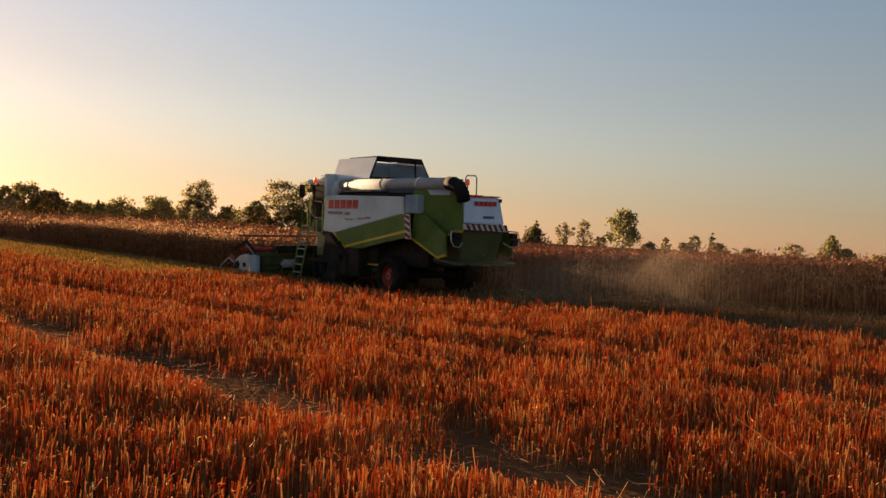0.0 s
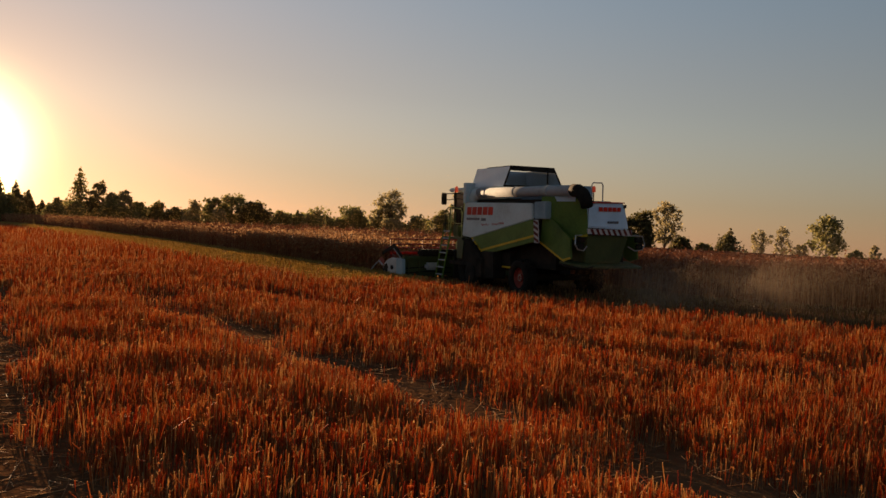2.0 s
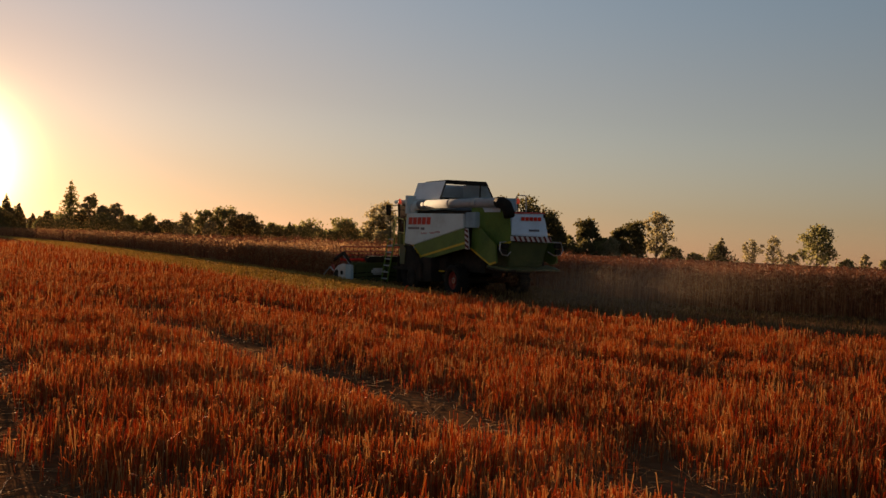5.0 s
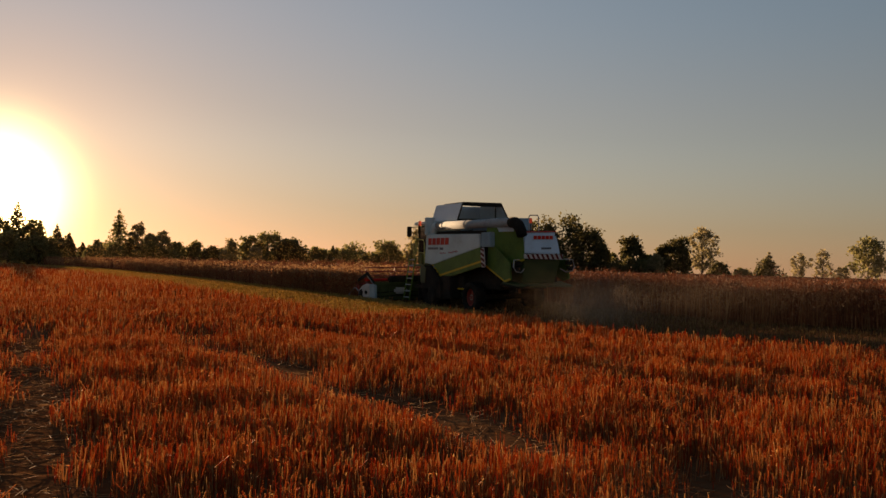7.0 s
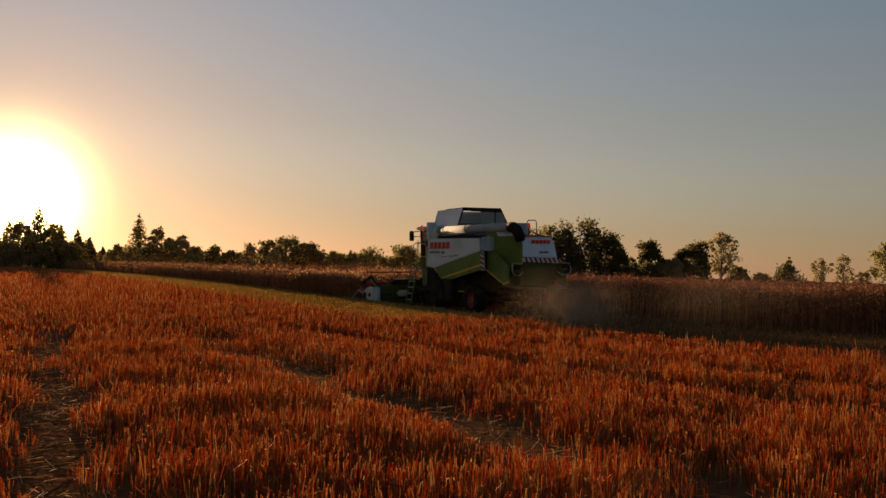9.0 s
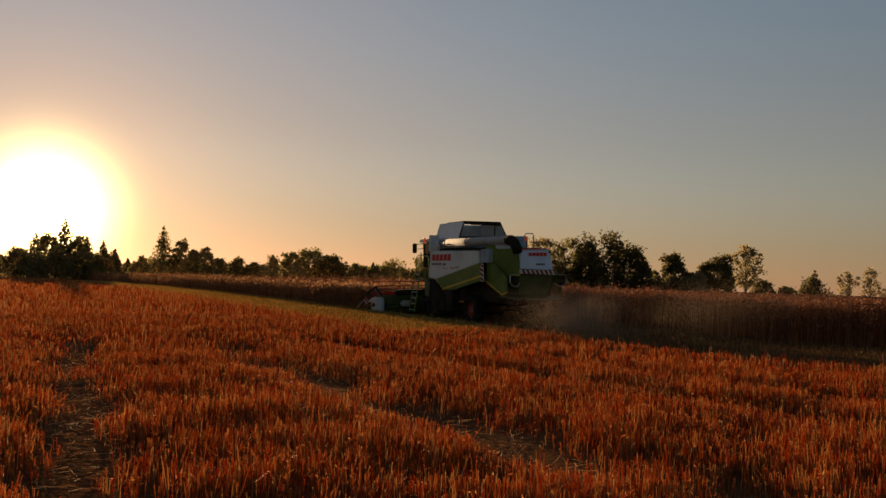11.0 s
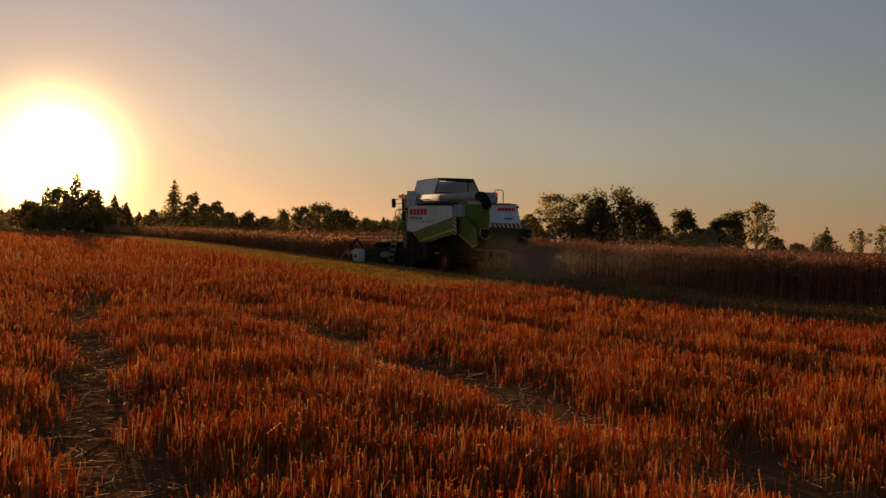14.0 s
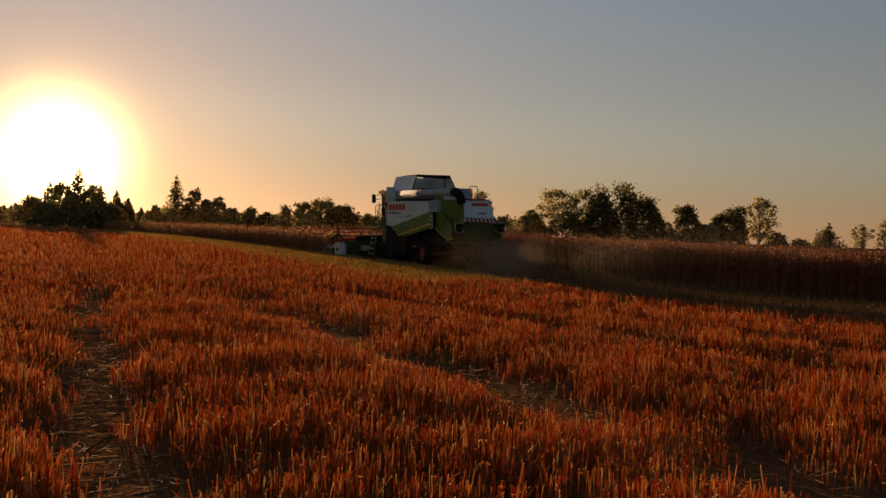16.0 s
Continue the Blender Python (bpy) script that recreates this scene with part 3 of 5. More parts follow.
# ---- trees ----
def build_tree(name, label, az, top, width, dist, kind, seed):
    rng = np.random.default_rng(seed)
    x, y = polar(az, dist)
    z = float(terrain(x, y))
    h = EYE + dist * math.tan(radians(top)) - z
    w = dist * radians(width)
    root = new(name)
    root.location = (x, y, z - 0.05)
    bm = bmesh.new()
    bend = rng.normal(0, 0.03, 2) * h
    trunk_top = {"round": 0.7, "airy": 0.9, "bush": 0.5, "conifer": 0.97}[kind]
    r0 = 0.02 * h + 0.04
    tube(bm, [(0, 0, 0), (bend[0] * 0.3, bend[1] * 0.3, h * 0.3), (bend[0], bend[1], h * trunk_top)], [r0, r0 * 0.7, r0 * 0.15], 7)
    lobes = []
    n_l = {"round": 20, "airy": 64, "bush": 16, "conifer": 26}[kind]
    for k in range(n_l):
        u = (k + 0.5) / n_l
        if kind == "conifer":
            zz = h * (0.12 + 0.86 * u)
            reach = w * 0.5 * (1 - u) ** 0.8 * 0.75
            size = 0.07 * w + w * 0.16 * (1 - u)
        elif kind == "airy":
            zz = h * (0.22 + 0.72 * u)
            reach = w * 0.5 * math.sin(math.pi * (0.12 + 0.80 * u)) * 0.9
            size = w * rng.uniform(0.09, 0.17)
        elif kind == "round":
            zz = h * (0.2 + 0.68 * u)
            reach = w * 0.5 * math.sin(math.pi * (0.22 + 0.62 * u)) * 0.75
            size = w * rng.uniform(0.17, 0.26)
        else:
            zz = h * (0.15 + 0.68 * u)
            reach = w * 0.5 * math.cos(1.35 * u) * 0.8
            size = w * rng.uniform(0.16, 0.24)
        a = k * 2.4 + rng.uniform(-0.5, 0.5)
        p = np.array([reach * math.cos(a) * rng.uniform(0.45, 1.25), reach * math.sin(a) * rng.uniform(0.45, 1.25), zz * rng.uniform(0.92, 1.06)])
        lobes.append((p, min(size, h - zz + size * 0.1 if h - zz > 0.15 * size else 0.4 * size)))
        if k % 2 == 0 and kind != "bush":
            f = max(0.12, zz / h - 0.22)
            tube(bm, [(bend[0] * f, bend[1] * f, h * f), tuple(p * 0.6 + np.array([bend[0] * f, bend[1] * f, h * f]) * 0.4), tuple(p)],
                 [r0 * 0.4, r0 * 0.25, r0 * 0.08], 5)
    smooth(part("trunk", bm, M_BARK, root))
    sparse = kind == "airy" and dist > 200
    per = {"round": 170 if name == "oak_tree" else 85, "airy": 42, "bush": 75, "conifer": 80}[kind]
    pts = []
    for p, size in lobes[::2] if sparse else lobes:
        d = rng.normal(size=(per, 3))
        d /= np.linalg.norm(d, axis=1, keepdims=True)
        rad = size * rng.random((per, 1)) ** 0.45 * rng.uniform(0.75, 1.2, (per, 1))
        rad *= np.where(rng.random((per, 1)) < 0.14, 1.45, 1.0)
        pts.append(p + d * rad * np.array([1, 1, 0.8]))
    pts = np.concatenate(pts)
    if kind == "conifer":
        # whorls of branches that shorten towards the tip
        n = 2200
        u = 1 - np.sqrt(rng.random(n))
        u = np.clip(np.round(u * 16) / 16 + rng.normal(0, 0.018, n), 0, 1)
        a = rng.uniform(0, 6.28, n)
        r = w * 0.5 * (1 - u) ** 0.8 * np.sqrt(rng.random(n)) * (0.8 + 0.3 * np.sin(a * 5 + u * 23)) + 0.04
        pts = np.stack([r * np.cos(a), r * np.sin(a), h * (0.06 + 0.94 * u) - r * 0.25], 1)
    pts[:, 2] = np.maximum(pts[:, 2], 0.1)
    pts[:, 2] *= h / np.percentile(pts[:, 2], 99.6)
    pts[:, :2] *= 0.5 * w / np.percentile(np.abs(pts[:, :2]), 96)
    size = rng.uniform(0.5, 1.0, len(pts)) * {"round": 0.45, "airy": 0.24 if sparse else 0.34, "bush": 0.42, "conifer": 0.36}[kind] * dist / 200
    v, q = leaves(pts, size, rng)
    fast_mesh("crown", v, q, LEAF_OF[name], root)
    tagged(root, label, "tree" if kind != "bush" else "bush")
    return root


LEAF_OF = {"oak_tree": M_OAK, "field_tree": M_LEAF, "birch_tree": M_BIRCH, "pine_tree": M_OAK, "bush": M_LEAF, "dark_bush": M_OAK, "willow_bush": M_BIRCH}
TREES = [
    # name, degrees left of ahead, top in degrees, width in degrees, metres, habit
    ("bush", 42.2, 1.25, 1.3, 165, "bush"), ("field_tree", 41.3, 1.95, 1.3, 165, "conifer"), ("field_tree", 40.6, 2.05, 1.2, 168, "round"),
    ("pine_tree", 39.8, 2.85, 1.7, 170, "conifer"), ("field_tree", 39.1, 2.0, 1.1, 168, "round"), ("field_tree", 38.6, 1.95, 1.1, 165, "conifer"),
    ("pine_tree", 37.7, 1.75, 0.9, 170, "conifer"), ("pine_tree", 37.05, 1.3, 0.8, 168, "conifer"), ("bush", 41.6, 1.1, 1.6, 160, "bush"),
    ("bush", 40.2, 1.4, 1.8, 160, "bush"), ("bush", 38.6, 1.2, 1.8, 160, "bush"), ("bush", 37.5, 0.8, 1.2, 160, "bush"),
    ("pine_tree", 36.3, 0.78, 0.5, 230, "conifer"), ("bush", 35.5, 1.0, 0.9, 190, "bush"), ("field_tree", 34.35, 2.7, 1.5, 190, "conifer"),
    ("birch_tree", 33.3, 2.1, 1.1, 190, "airy"), ("birch_tree", 32.6, 1.5, 0.8, 190, "airy"), ("birch_tree", 31.9, 1.68, 1.1, 190, "airy"),
    ("bush", 34.6, 0.7, 1.9, 185, "bush"), ("bush", 33.0, 0.6, 1.9, 185, "bush"), ("bush", 31.6, 0.6, 1.4, 185, "bush"),
    ("willow_bush", 27.9, 1.35, 1.2, 180, "bush"), ("field_tree", 26.8, 1.55, 1.1, 180, "round"), ("field_tree", 25.7, 1.85, 1.5, 180, "round"),
    ("willow_bush", 26.5, 0.9, 1.0, 172, "bush"), ("oak_tree", 24.45, 1.45, 1.7, 176, "round"), ("bush", 22.9, 1.02, 1.0, 185, "bush"),
    ("pine_tree", 21.8, 1.05, 0.6, 185, "conifer"), ("bush", 20.7, 1.32, 1.8, 180, "bush"), ("field_tree", 18.5, 1.52, 1.9, 180, "round"),
    ("birch_tree", 16.15, 2.65, 1.9, 185, "airy"), ("field_tree", 16.4, 1.9, 1.2, 187, "round"), ("bush", 14.5, 1.22, 1.4, 180, "bush"), ("willow_bush", 16.0, 0.9, 1.6, 178, "bush"),
    ("field_tree", 12.8, 1.6, 1.5, 185, "airy"), ("birch_tree", 11.55, 2.95, 1.8, 185, "round"), ("birch_tree", 13.2, 1.2, 1.0, 185, "bush"),
    ("field_tree", 9.85, 2.95, 1.7, 185, "round"), ("oak_tree", 7.5, 3.4, 2.9, 180, "round"), ("oak_tree", 6.0, 2.6, 1.8, 182, "round"),
    ("oak_tree", 8.7, 2.7, 1.6, 184, "round"), ("oak_tree", 5.2, 1.5, 1.2, 182, "bush"), ("oak_tree", 10.6, 1.6, 2.2, 186, "bush"), ("oak_tree", 3.5, 2.15, 1.6, 190, "round"), ("bush", 4.6, 1.1, 1.0, 190, "bush"),
    ("bush", 2.4, 1.05, 0.9, 190, "bush"), ("oak_tree", 0.9, 2.1, 1.7, 190, "round"), ("oak_tree", 1.8, 1.4, 1.2, 190, "bush"), ("birch_tree", -0.65, 2.75, 1.7, 195, "airy"),
    ("dark_bush", -1.6, 0.72, 1.3, 200, "bush"), ("bush", -2.9, 0.4, 0.9, 200, "bush"), ("dark_bush", -4.3, 0.95, 1.7, 200, "bush"), ("birch_tree", -4.4, 1.35, 0.5, 202, "airy"),
    ("birch_tree", -6.1, 1.35, 1.0, 205, "airy"), ("birch_tree", -7.3, 1.6, 1.1, 205, "airy"), ("birch_tree", -8.3, 0.6, 1.0, 205, "airy"), ("field_tree", -9.7, 2.3, 1.9, 205, "round"),
    ("bush", -11.3, 0.4, 0.9, 205, "bush"), ("birch_tree", -12.2, 0.75, 0.6, 205, "airy"), ("field_tree", -13.9, 0.95, 0.7, 210, "airy"), ("birch_tree", -14.9, 1.15, 0.4, 210, "airy"), ("bush", -13.3, 0.45, 0.7, 210, "bush"), ("bush", -15.3, 0.55, 1.2, 210, "bush"),
    ("bush", -17.0, 0.35, 0.8, 215, "bush"), ("birch_tree", -19.4, 0.75, 1.2, 215, "airy"), ("field_tree", -21.5, 1.3, 1.7, 215, "conifer"), ("bush", -22.3, 0.6, 1.0, 215, "bush"), ("bush", -24.0, 0.35, 1.2, 220, "bush"),
]
TREE_LABEL = {"oak_tree": "dark broad-crowned oak at the edge of the field", "field_tree": "green leafy tree beyond the standing crop", "birch_tree": "slender birch with sparse yellowing leaves",
              "pine_tree": "dark pointed conifer against the evening sky", "bush": "green bush in the hedge beyond the field", "dark_bush": "dark rounded bush beyond the crop", "willow_bush": "yellow-green willow bush at the field's edge"}


def build_trees():
    for i, (name, az, top, width, dist, kind) in enumerate(TREES):
        build_tree(name, TREE_LABEL[name], az, top, width, dist, kind, 100 + i)
    # low bushes that close the hedge between the trees
    rng = np.random.default_rng(66)
    for az in list(np.arange(12.5, 36.5, 0.75)) + list(np.arange(2.0, 11.0, 0.9)) + list(np.arange(37.0, 43.0, 0.8)):
        far = rng.uniform(182, 200) if az < 37 else rng.uniform(160, 168)
        nm = ("bush", "dark_bush", "willow_bush", "bush")[int(rng.integers(0, 4))]
        build_tree(nm, TREE_LABEL[nm], az + rng.uniform(-0.3, 0.3), rng.uniform(0.65, 1.15), rng.uniform(0.9, 1.6), far, "bush", int(rng.integers(1e6)))
    # the woods on the skyline
    rng = np.random.default_rng(77)
    vs, qs, k = [], [], 0
    for az in np.arange(12.5, 52, 0.11):
        d = rng.uniform(380, 460)
        x, y = polar(az + rng.uniform(-0.06, 0.06), d)
        top = d * math.tan(radians(rng.uniform(0.45, 0.85))) + 1.3
        n = 70
        u = rng.random(n)
        rad = (1 - u) ** 0.7 * d * 0.0022
        a = rng.uniform(0, 6.28, n)
        pts = np.stack([x + rad * np.cos(a), y + rad * np.sin(a), 0.5 + u * top], 1)
        v, q = leaves(pts, rng.uniform(0.5, 1.1, n), rng)
        vs.append(v), qs.append(q + k)
        k += len(v)
    tagged(fast_mesh("far_woods", np.concatenate(vs), np.concatenate(qs), M_FAR), "dark line of distant woods on the skyline", "woods", kind="stuff")


build_trees()


# ---- the combine harvester: x ahead, y to its left, z up from the ground ----
MOVING = {}


def wheel(parent, x, y, r, width, rim_r, rim_mat, lugs, label):
    hub = new("wheel")
    hub.parent = parent
    hub.location = (x, y, r)
    h = width / 2
    t = part("tyre", lathe([(-h * 0.7, rim_r), (-h, rim_r * 1.06), (-h, r * 0.86), (-h * 0.86, r * 0.95), (h * 0.86, r * 0.95), (h, r * 0.86), (h, rim_r * 1.06), (h * 0.7, rim_r), (-h * 0.7, rim_r)], 36), M_BLACK, hub)
    smooth(t)
    bm = bmesh.new()
    for k in range(lugs):
        for sgn in (-1, 1):
            a = 6.28319 * (k + (0.5 if sgn > 0 else 0)) / lugs
            d = 0.22
            pts = []
            for (yy, aa) in ((0.02, a), (h * 0.98, a + d), (h * 0.98, a + d + 0.11), (0.02, a + 0.09)):
                pts.append((r * 0.93 * math.cos(aa), sgn * yy, r * 0.93 * math.sin(aa)))
            c = Vector((math.cos(a + d / 2), 0, math.sin(a + d / 2))) * r * 0.075
            slab(bm, pts, c)
    part("tread", bm, M_BLACK, hub)
    out = 1 if y > 0 else -1
    rim = part("rim", lathe([(-h * 0.6, 0.0), (-h * 0.6, rim_r), (h * 0.6 , rim_r), (h * 0.6, rim_r * 0.93), (h * 0.2 * out, rim_r * 0.8), (h * 0.25 * out, rim_r * 0.4), (h * 0.5 * out, rim_r * 0.36), (h * 0.5 * out, 0.0)], 28), rim_mat, hub, label)
    for k in range(8):
        a = 6.28319 * k / 8
        cx, cz = math.cos(a) * rim_r * 0.28, math.sin(a) * rim_r * 0.28
        part("bolt", tube(bmesh.new(), [(cx, h * 0.4 * out, cz), (cx, h * 0.58 * out, cz)], 0.022, 6), M_STEEL, hub)
    return hub


def block_letters(parent, y_or_x, u0, u1, z0, z1, n, material, slant, on_side=True, name="logo_bar"):
    """Plain slanted blocks in place of a maker's sign."""
    step = (u1 - u0) / n
    for k in range(n):
        a, b = u0 + step * k, u0 + step * (k + 0.84)
        th = (z1 - z0)
        bm = bmesh.new()
        w = b - a
        polys = [(0, 0), (1, 0), (1, 1), (0, 1)]
        pts = []
        for px, pz in polys:
            u = a + w * px + slant * pz * th
            z = z0 + pz * th
            pts.append((u, y_or_x, z) if on_side else (y_or_x, u, z))
        slab(bm, pts, (0, 0.006, 0) if on_side else (-0.006, 0, 0))
        part(name, bm, material, parent)


def build_harvester():
    root = new("combine_harvester")
    tagged(root, "green and white combine harvester cutting the crop, dusty and worn", "harvester")
    P = lambda name, bm, m, label="", parent=root: part(name, bm, m, parent, label)
    # chassis and the dark works under the panels
    bm = bmesh.new()
    box(bm, -3.6, 1.7, -1.05, 1.05, 0.95, 1.9)
    box(bm, -4.7, -3.5, -0.75, 0.75, 1.25, 3.0)
    box(bm, -3.0, 1.6, -1.42, 1.42, 1.85, 3.0)
    P("chassis", bm, M_IRON, "dark dusty chassis and threshing works")
    P("front_axle", tube(bmesh.new(), [(0.95, -1.2, 0.85), (0.95, 1.2, 0.85)], 0.16), M_IRON)
    P("rear_axle", tube(bmesh.new(), [(-2.15, -1.3, 0.62), (-2.15, 1.3, 0.62)], 0.11), M_IRON)
    P("side_beam", boxed(-1.5, -0.2, 1.15, 1.3, 0.88, 0.94, bevel=0.01), M_YELLOW, "yellow edge of the lower beam")
    P("tool_box", boxed(-1.3, -0.1, 0.95, 1.3, 0.94, 1.5, bevel=0.03), M_IRON)
    for sgn in (1, -1):
        P("side_guard", side([(0.5, 0.42), (0.5, 1.30), (0.1, 1.42), (-0.7, 1.42), (-0.75, 0.5)], 1.62 * sgn, 0.5, 0.04), M_IRON, "dark dusty guard behind the front wheel")
    # left side
    white = P("side_panel", side([(1.5, 3.13), (-2.9, 3.07), (-2.92, 2.56), (0.98, 1.86), (1.66, 1.93)], 1.55, 0.08, 0.02), M_WHITE, "large white side panel with red and dark marks")
    block_letters(white, 1.552, 1.33, -0.52, 2.68, 2.96, 5, M_RED, -0.12)
    block_letters(white, 1.552, 1.34, 0.40, 2.49, 2.58, 6, M_DARKTEXT, 0, name="type_bar")
    block_letters(white, 1.552, 0.30, -0.02, 2.47, 2.57, 3, M_DARKTEXT, 0, name="type_bar")
    for k, (u0, u1, zz) in enumerate(((0.30, -0.22, 2.34), (-0.42, -0.82, 2.36), (-0.85, -1.20, 2.40))):
        bm = bmesh.new()
        pts = [(u0 + (u1 - u0) * i / 9, 1.556, zz + 0.035 * math.sin(i * 2.3 + k)) for i in range(10)]
        tube(bm, pts, 0.009, 5)
        part("script_line", bm, M_RED, white)
    band = P("lower_panel", side([(0.98, 1.86), (-2.92, 2.56), (-3.2, 1.86), (0.03, 1.29)], 1.54, 0.08, 0.02), M_GREEN, "green lower side panel")
    P("yellow_stripe", side([(0.36, 1.46), (-3.08, 2.07), (-3.11, 2.00), (0.27, 1.40)], 1.552, 0.02, 0), M_YELLOW)
    P("yellow_edge", side([(1.0, 1.86), (0.92, 1.88), (0.20, 1.40), (0.27, 1.37)], 1.553, 0.02, 0), M_YELLOW)
    P("panel_latch", tube(bmesh.new(), [(0.8, 1.54, 1.78), (0.8, 1.57, 1.78)], 0.05, 12), M_STEEL)
    P("shoulder_panel", side([(-2.93, 3.12), (-3.62, 3.13), (-3.62, 2.57), (-2.93, 2.57)], 1.5, 0.4, 0.03), M_BLUE, "pale corner panel")
    # right side, plain
    P("side_panel", side([(1.5, 3.13), (-2.9, 3.07), (-2.92, 2.56), (0.98, 1.86), (1.66, 1.93)], -1.55, 0.08, 0.02), M_WHITE)
    P("lower_panel", side([(0.98, 1.86), (-2.92, 2.56), (-3.2, 1.86), (0.03, 1.29)], -1.54, 0.08, 0.02), M_GREEN)
    # warning board with slanted stripes
    board = P("warning_board", side([(-3.06, 2.54), (-3.32, 2.54), (-3.40, 1.80), (-3.14, 1.80)], 1.60, 0.03, 0.004), M_BOARD, "red and white striped warning board")
    for k in range(4):
        z = 1.80 + k * 0.19
        part("red_stripe", side([(-3.135 + (z - 1.8) * 0.105, min(2.535, z + 0.20)), (-3.135 + (z - 1.8) * 0.105, min(2.53, z + 0.10)), (-3.39 + (z - 1.8) * 0.105, z + 0.0), (-3.39 + (z - 1.8) * 0.105, z + 0.10)], 1.606, 0.005, 0), M_MAROON, board)
    for sgn in (1, -1):
        yy = lambda x: sgn * (1.44 + (x + 3.2) * (0.33 if sgn > 0 else 0.48))
        bm = slab(bmesh.new(), [(x, yy(x), z) for x, z in ((-3.25, 3.29 if sgn > 0 else 3.0), (-4.86, 3.28 if sgn > 0 else 3.0), (-4.95, 2.06), (-4.45, 1.93), (-3.2, 2.7))], (0, -0.05 * sgn, 0), 0.012)
        P("rear_side_panel", bm, M_GREEN, "plain green rear side panel")
        bm = slab(bmesh.new(), [(x, sgn * 1.32, z) for x, z in ((-3.2, 2.9), (-4.70, 1.98), (-4.76, 1.36), (-4.36, 1.26), (-3.05, 1.8))], (0, -0.06 * sgn, 0), 0.015)
        flap = P("rear_flap", bm, M_GREEN, "green angled flap with a yellow lower edge")
        bm = slab(bmesh.new(), [(x, sgn * 1.328, z) for x, z in ((-3.05, 1.80), (-3.05, 1.87), (-4.33, 1.335), (-4.72, 1.42), (-4.76, 1.36), (-4.36, 1.26))], (0, -0.005 * sgn, 0))
        part("yellow_edge", bm, M_YELLOW, flap)
        bm = slab(bmesh.new(), [(x, yy(x) + 0.004 * sgn, z) for x, z in ((-4.45, 1.93), (-4.95, 2.06), (-4.95, 2.13), (-4.45, 2.0))], (0, -0.004 * sgn, 0))
        P("yellow_edge", bm, M_YELLOW)
    P("light_panel", slab(bmesh.new(), [(x, 1.46 + (x + 3.2) * 0.33, z) for x, z in ((-3.75, 3.29), (-4.5, 3.29), (-4.5, 3.13), (-3.85, 3.13))], (0, -0.03, 0)), M_HOOD)
    # rear hood
    bm = bmesh.new()
    slab(bm, [(-4.86, 0.80, 3.08), (-4.86, -0.62, 3.10), (-4.95, -0.76, 2.27), (-4.95, 0.88, 2.33)], (1.5, 0, 0.06), 0.04)
    hood = P("rear_hood", bm, M_HOOD, "white rear hood with a red upper edge and red mark")
    part("red_edge", slab(bmesh.new(), [(-4.875, 0.79, 3.085), (-4.875, -0.62, 3.105), (-4.875, -0.62, 3.135), (-4.875, 0.79, 3.115)], (0.35, 0, 0.015)), M_RED, hood)
    block_letters(hood, -4.915, 0.42, -0.46, 2.84, 2.97, 5, M_RED, 0.0, on_side=False)
    block_letters(hood, -4.945, 0.10, -0.34, 2.47, 2.54, 6, M_DARKTEXT, 0.0, on_side=False, name="type_bar")
    part("hinge", boxed(-4.93, -4.85, -0.64, -0.56, 2.96, 3.06), M_IRON, hood)
    strip = P("striped_board", slab(bmesh.new(), [(-4.98, 0.87, 2.30), (-4.98, -0.82, 2.27), (-5.0, -0.86, 2.08), (-5.0, 0.87, 2.14)], (0.05, 0, 0)), M_BOARD, "red and white striped board across the rear")
    for k in range(8):
        y0 = 0.80 - k * 0.21
        part("red_stripe", slab(bmesh.new(), [(-5.006, y0, 2.292), (-5.006, y0 - 0.10, 2.29), (-5.008, max(-0.85, y0 - 0.2), 2.10), (-5.008, max(-0.85, y0 - 0.1), 2.105)], (0.004, 0, 0)), M_MAROON, strip)
    P("straw_hood", slab(bmesh.new(), [(-4.9, 0.85, 2.1), (-4.9, -0.78, 2.08), (-4.72, -0.62, 1.2), (-4.72, 0.8, 1.22)], (1.3, 0, 0), 0.03), M_DGREEN, "dark green straw hood")
    P("spreader_plate", slab(bmesh.new(), [(-5.25, 1.25, 1.10), (-5.15, -1.15, 1.06), (-4.25, -1.25, 1.2), (-4.25, 1.4, 1.22)], (0, 0, 0.07), 0.02), M_DGREEN, "dark spreader deck under the hood")
    P("spreader_edge", tube(bmesh.new(), [(-4.3, 1.42, 1.2), (-4.8, 1.46, 1.13), (-5.2, 1.3, 1.1), (-5.27, 1.05, 1.1), (-5.2, 0.8, 1.14)], 0.03, 8), M_IRON)
    for sgn in (1, -1):
        lamp = P("rear_lamp", boxed(-5.02, -4.9, sgn * 1.12 - 0.13, sgn * 1.12 + 0.13, 1.88, 2.05, bevel=0.02), M_IRON, "rear lamp on a bent tube bracket")
        bm = tube(bmesh.new(), [(-4.85, sgn * 0.8, 1.75), (-4.95, sgn * 1.0, 1.62), (-5.0, sgn * 1.25, 1.66), (-5.0, sgn * 1.35, 1.82), (-4.95, sgn * 1.3, 2.08), (-4.85, sgn * 1.0, 2.1)], 0.022, 8)
        part("bracket", bm, M_STEEL, lamp)
        part("lens", boxed(-5.03, -5.02, sgn * 1.12 - 0.1, sgn * 1.12 + 0.1, 1.9, 2.03), M_IRON, lamp)
        part("lower_lamp", boxed(-5.02, -4.92, sgn * 1.15 - 0.12, sgn * 1.15 + 0.12, 1.66, 1.84, bevel=0.02), M_IRON, lamp)
    # upper deck, grain tank and its raised cover
    bm = bmesh.new()
    box(bm, -3.4, 1.55, -1.3, 1.3, 3.0, 3.2, bevel=0.04)
    P("upper_deck", bm, M_IRON, "dark dusty deck under the auger")
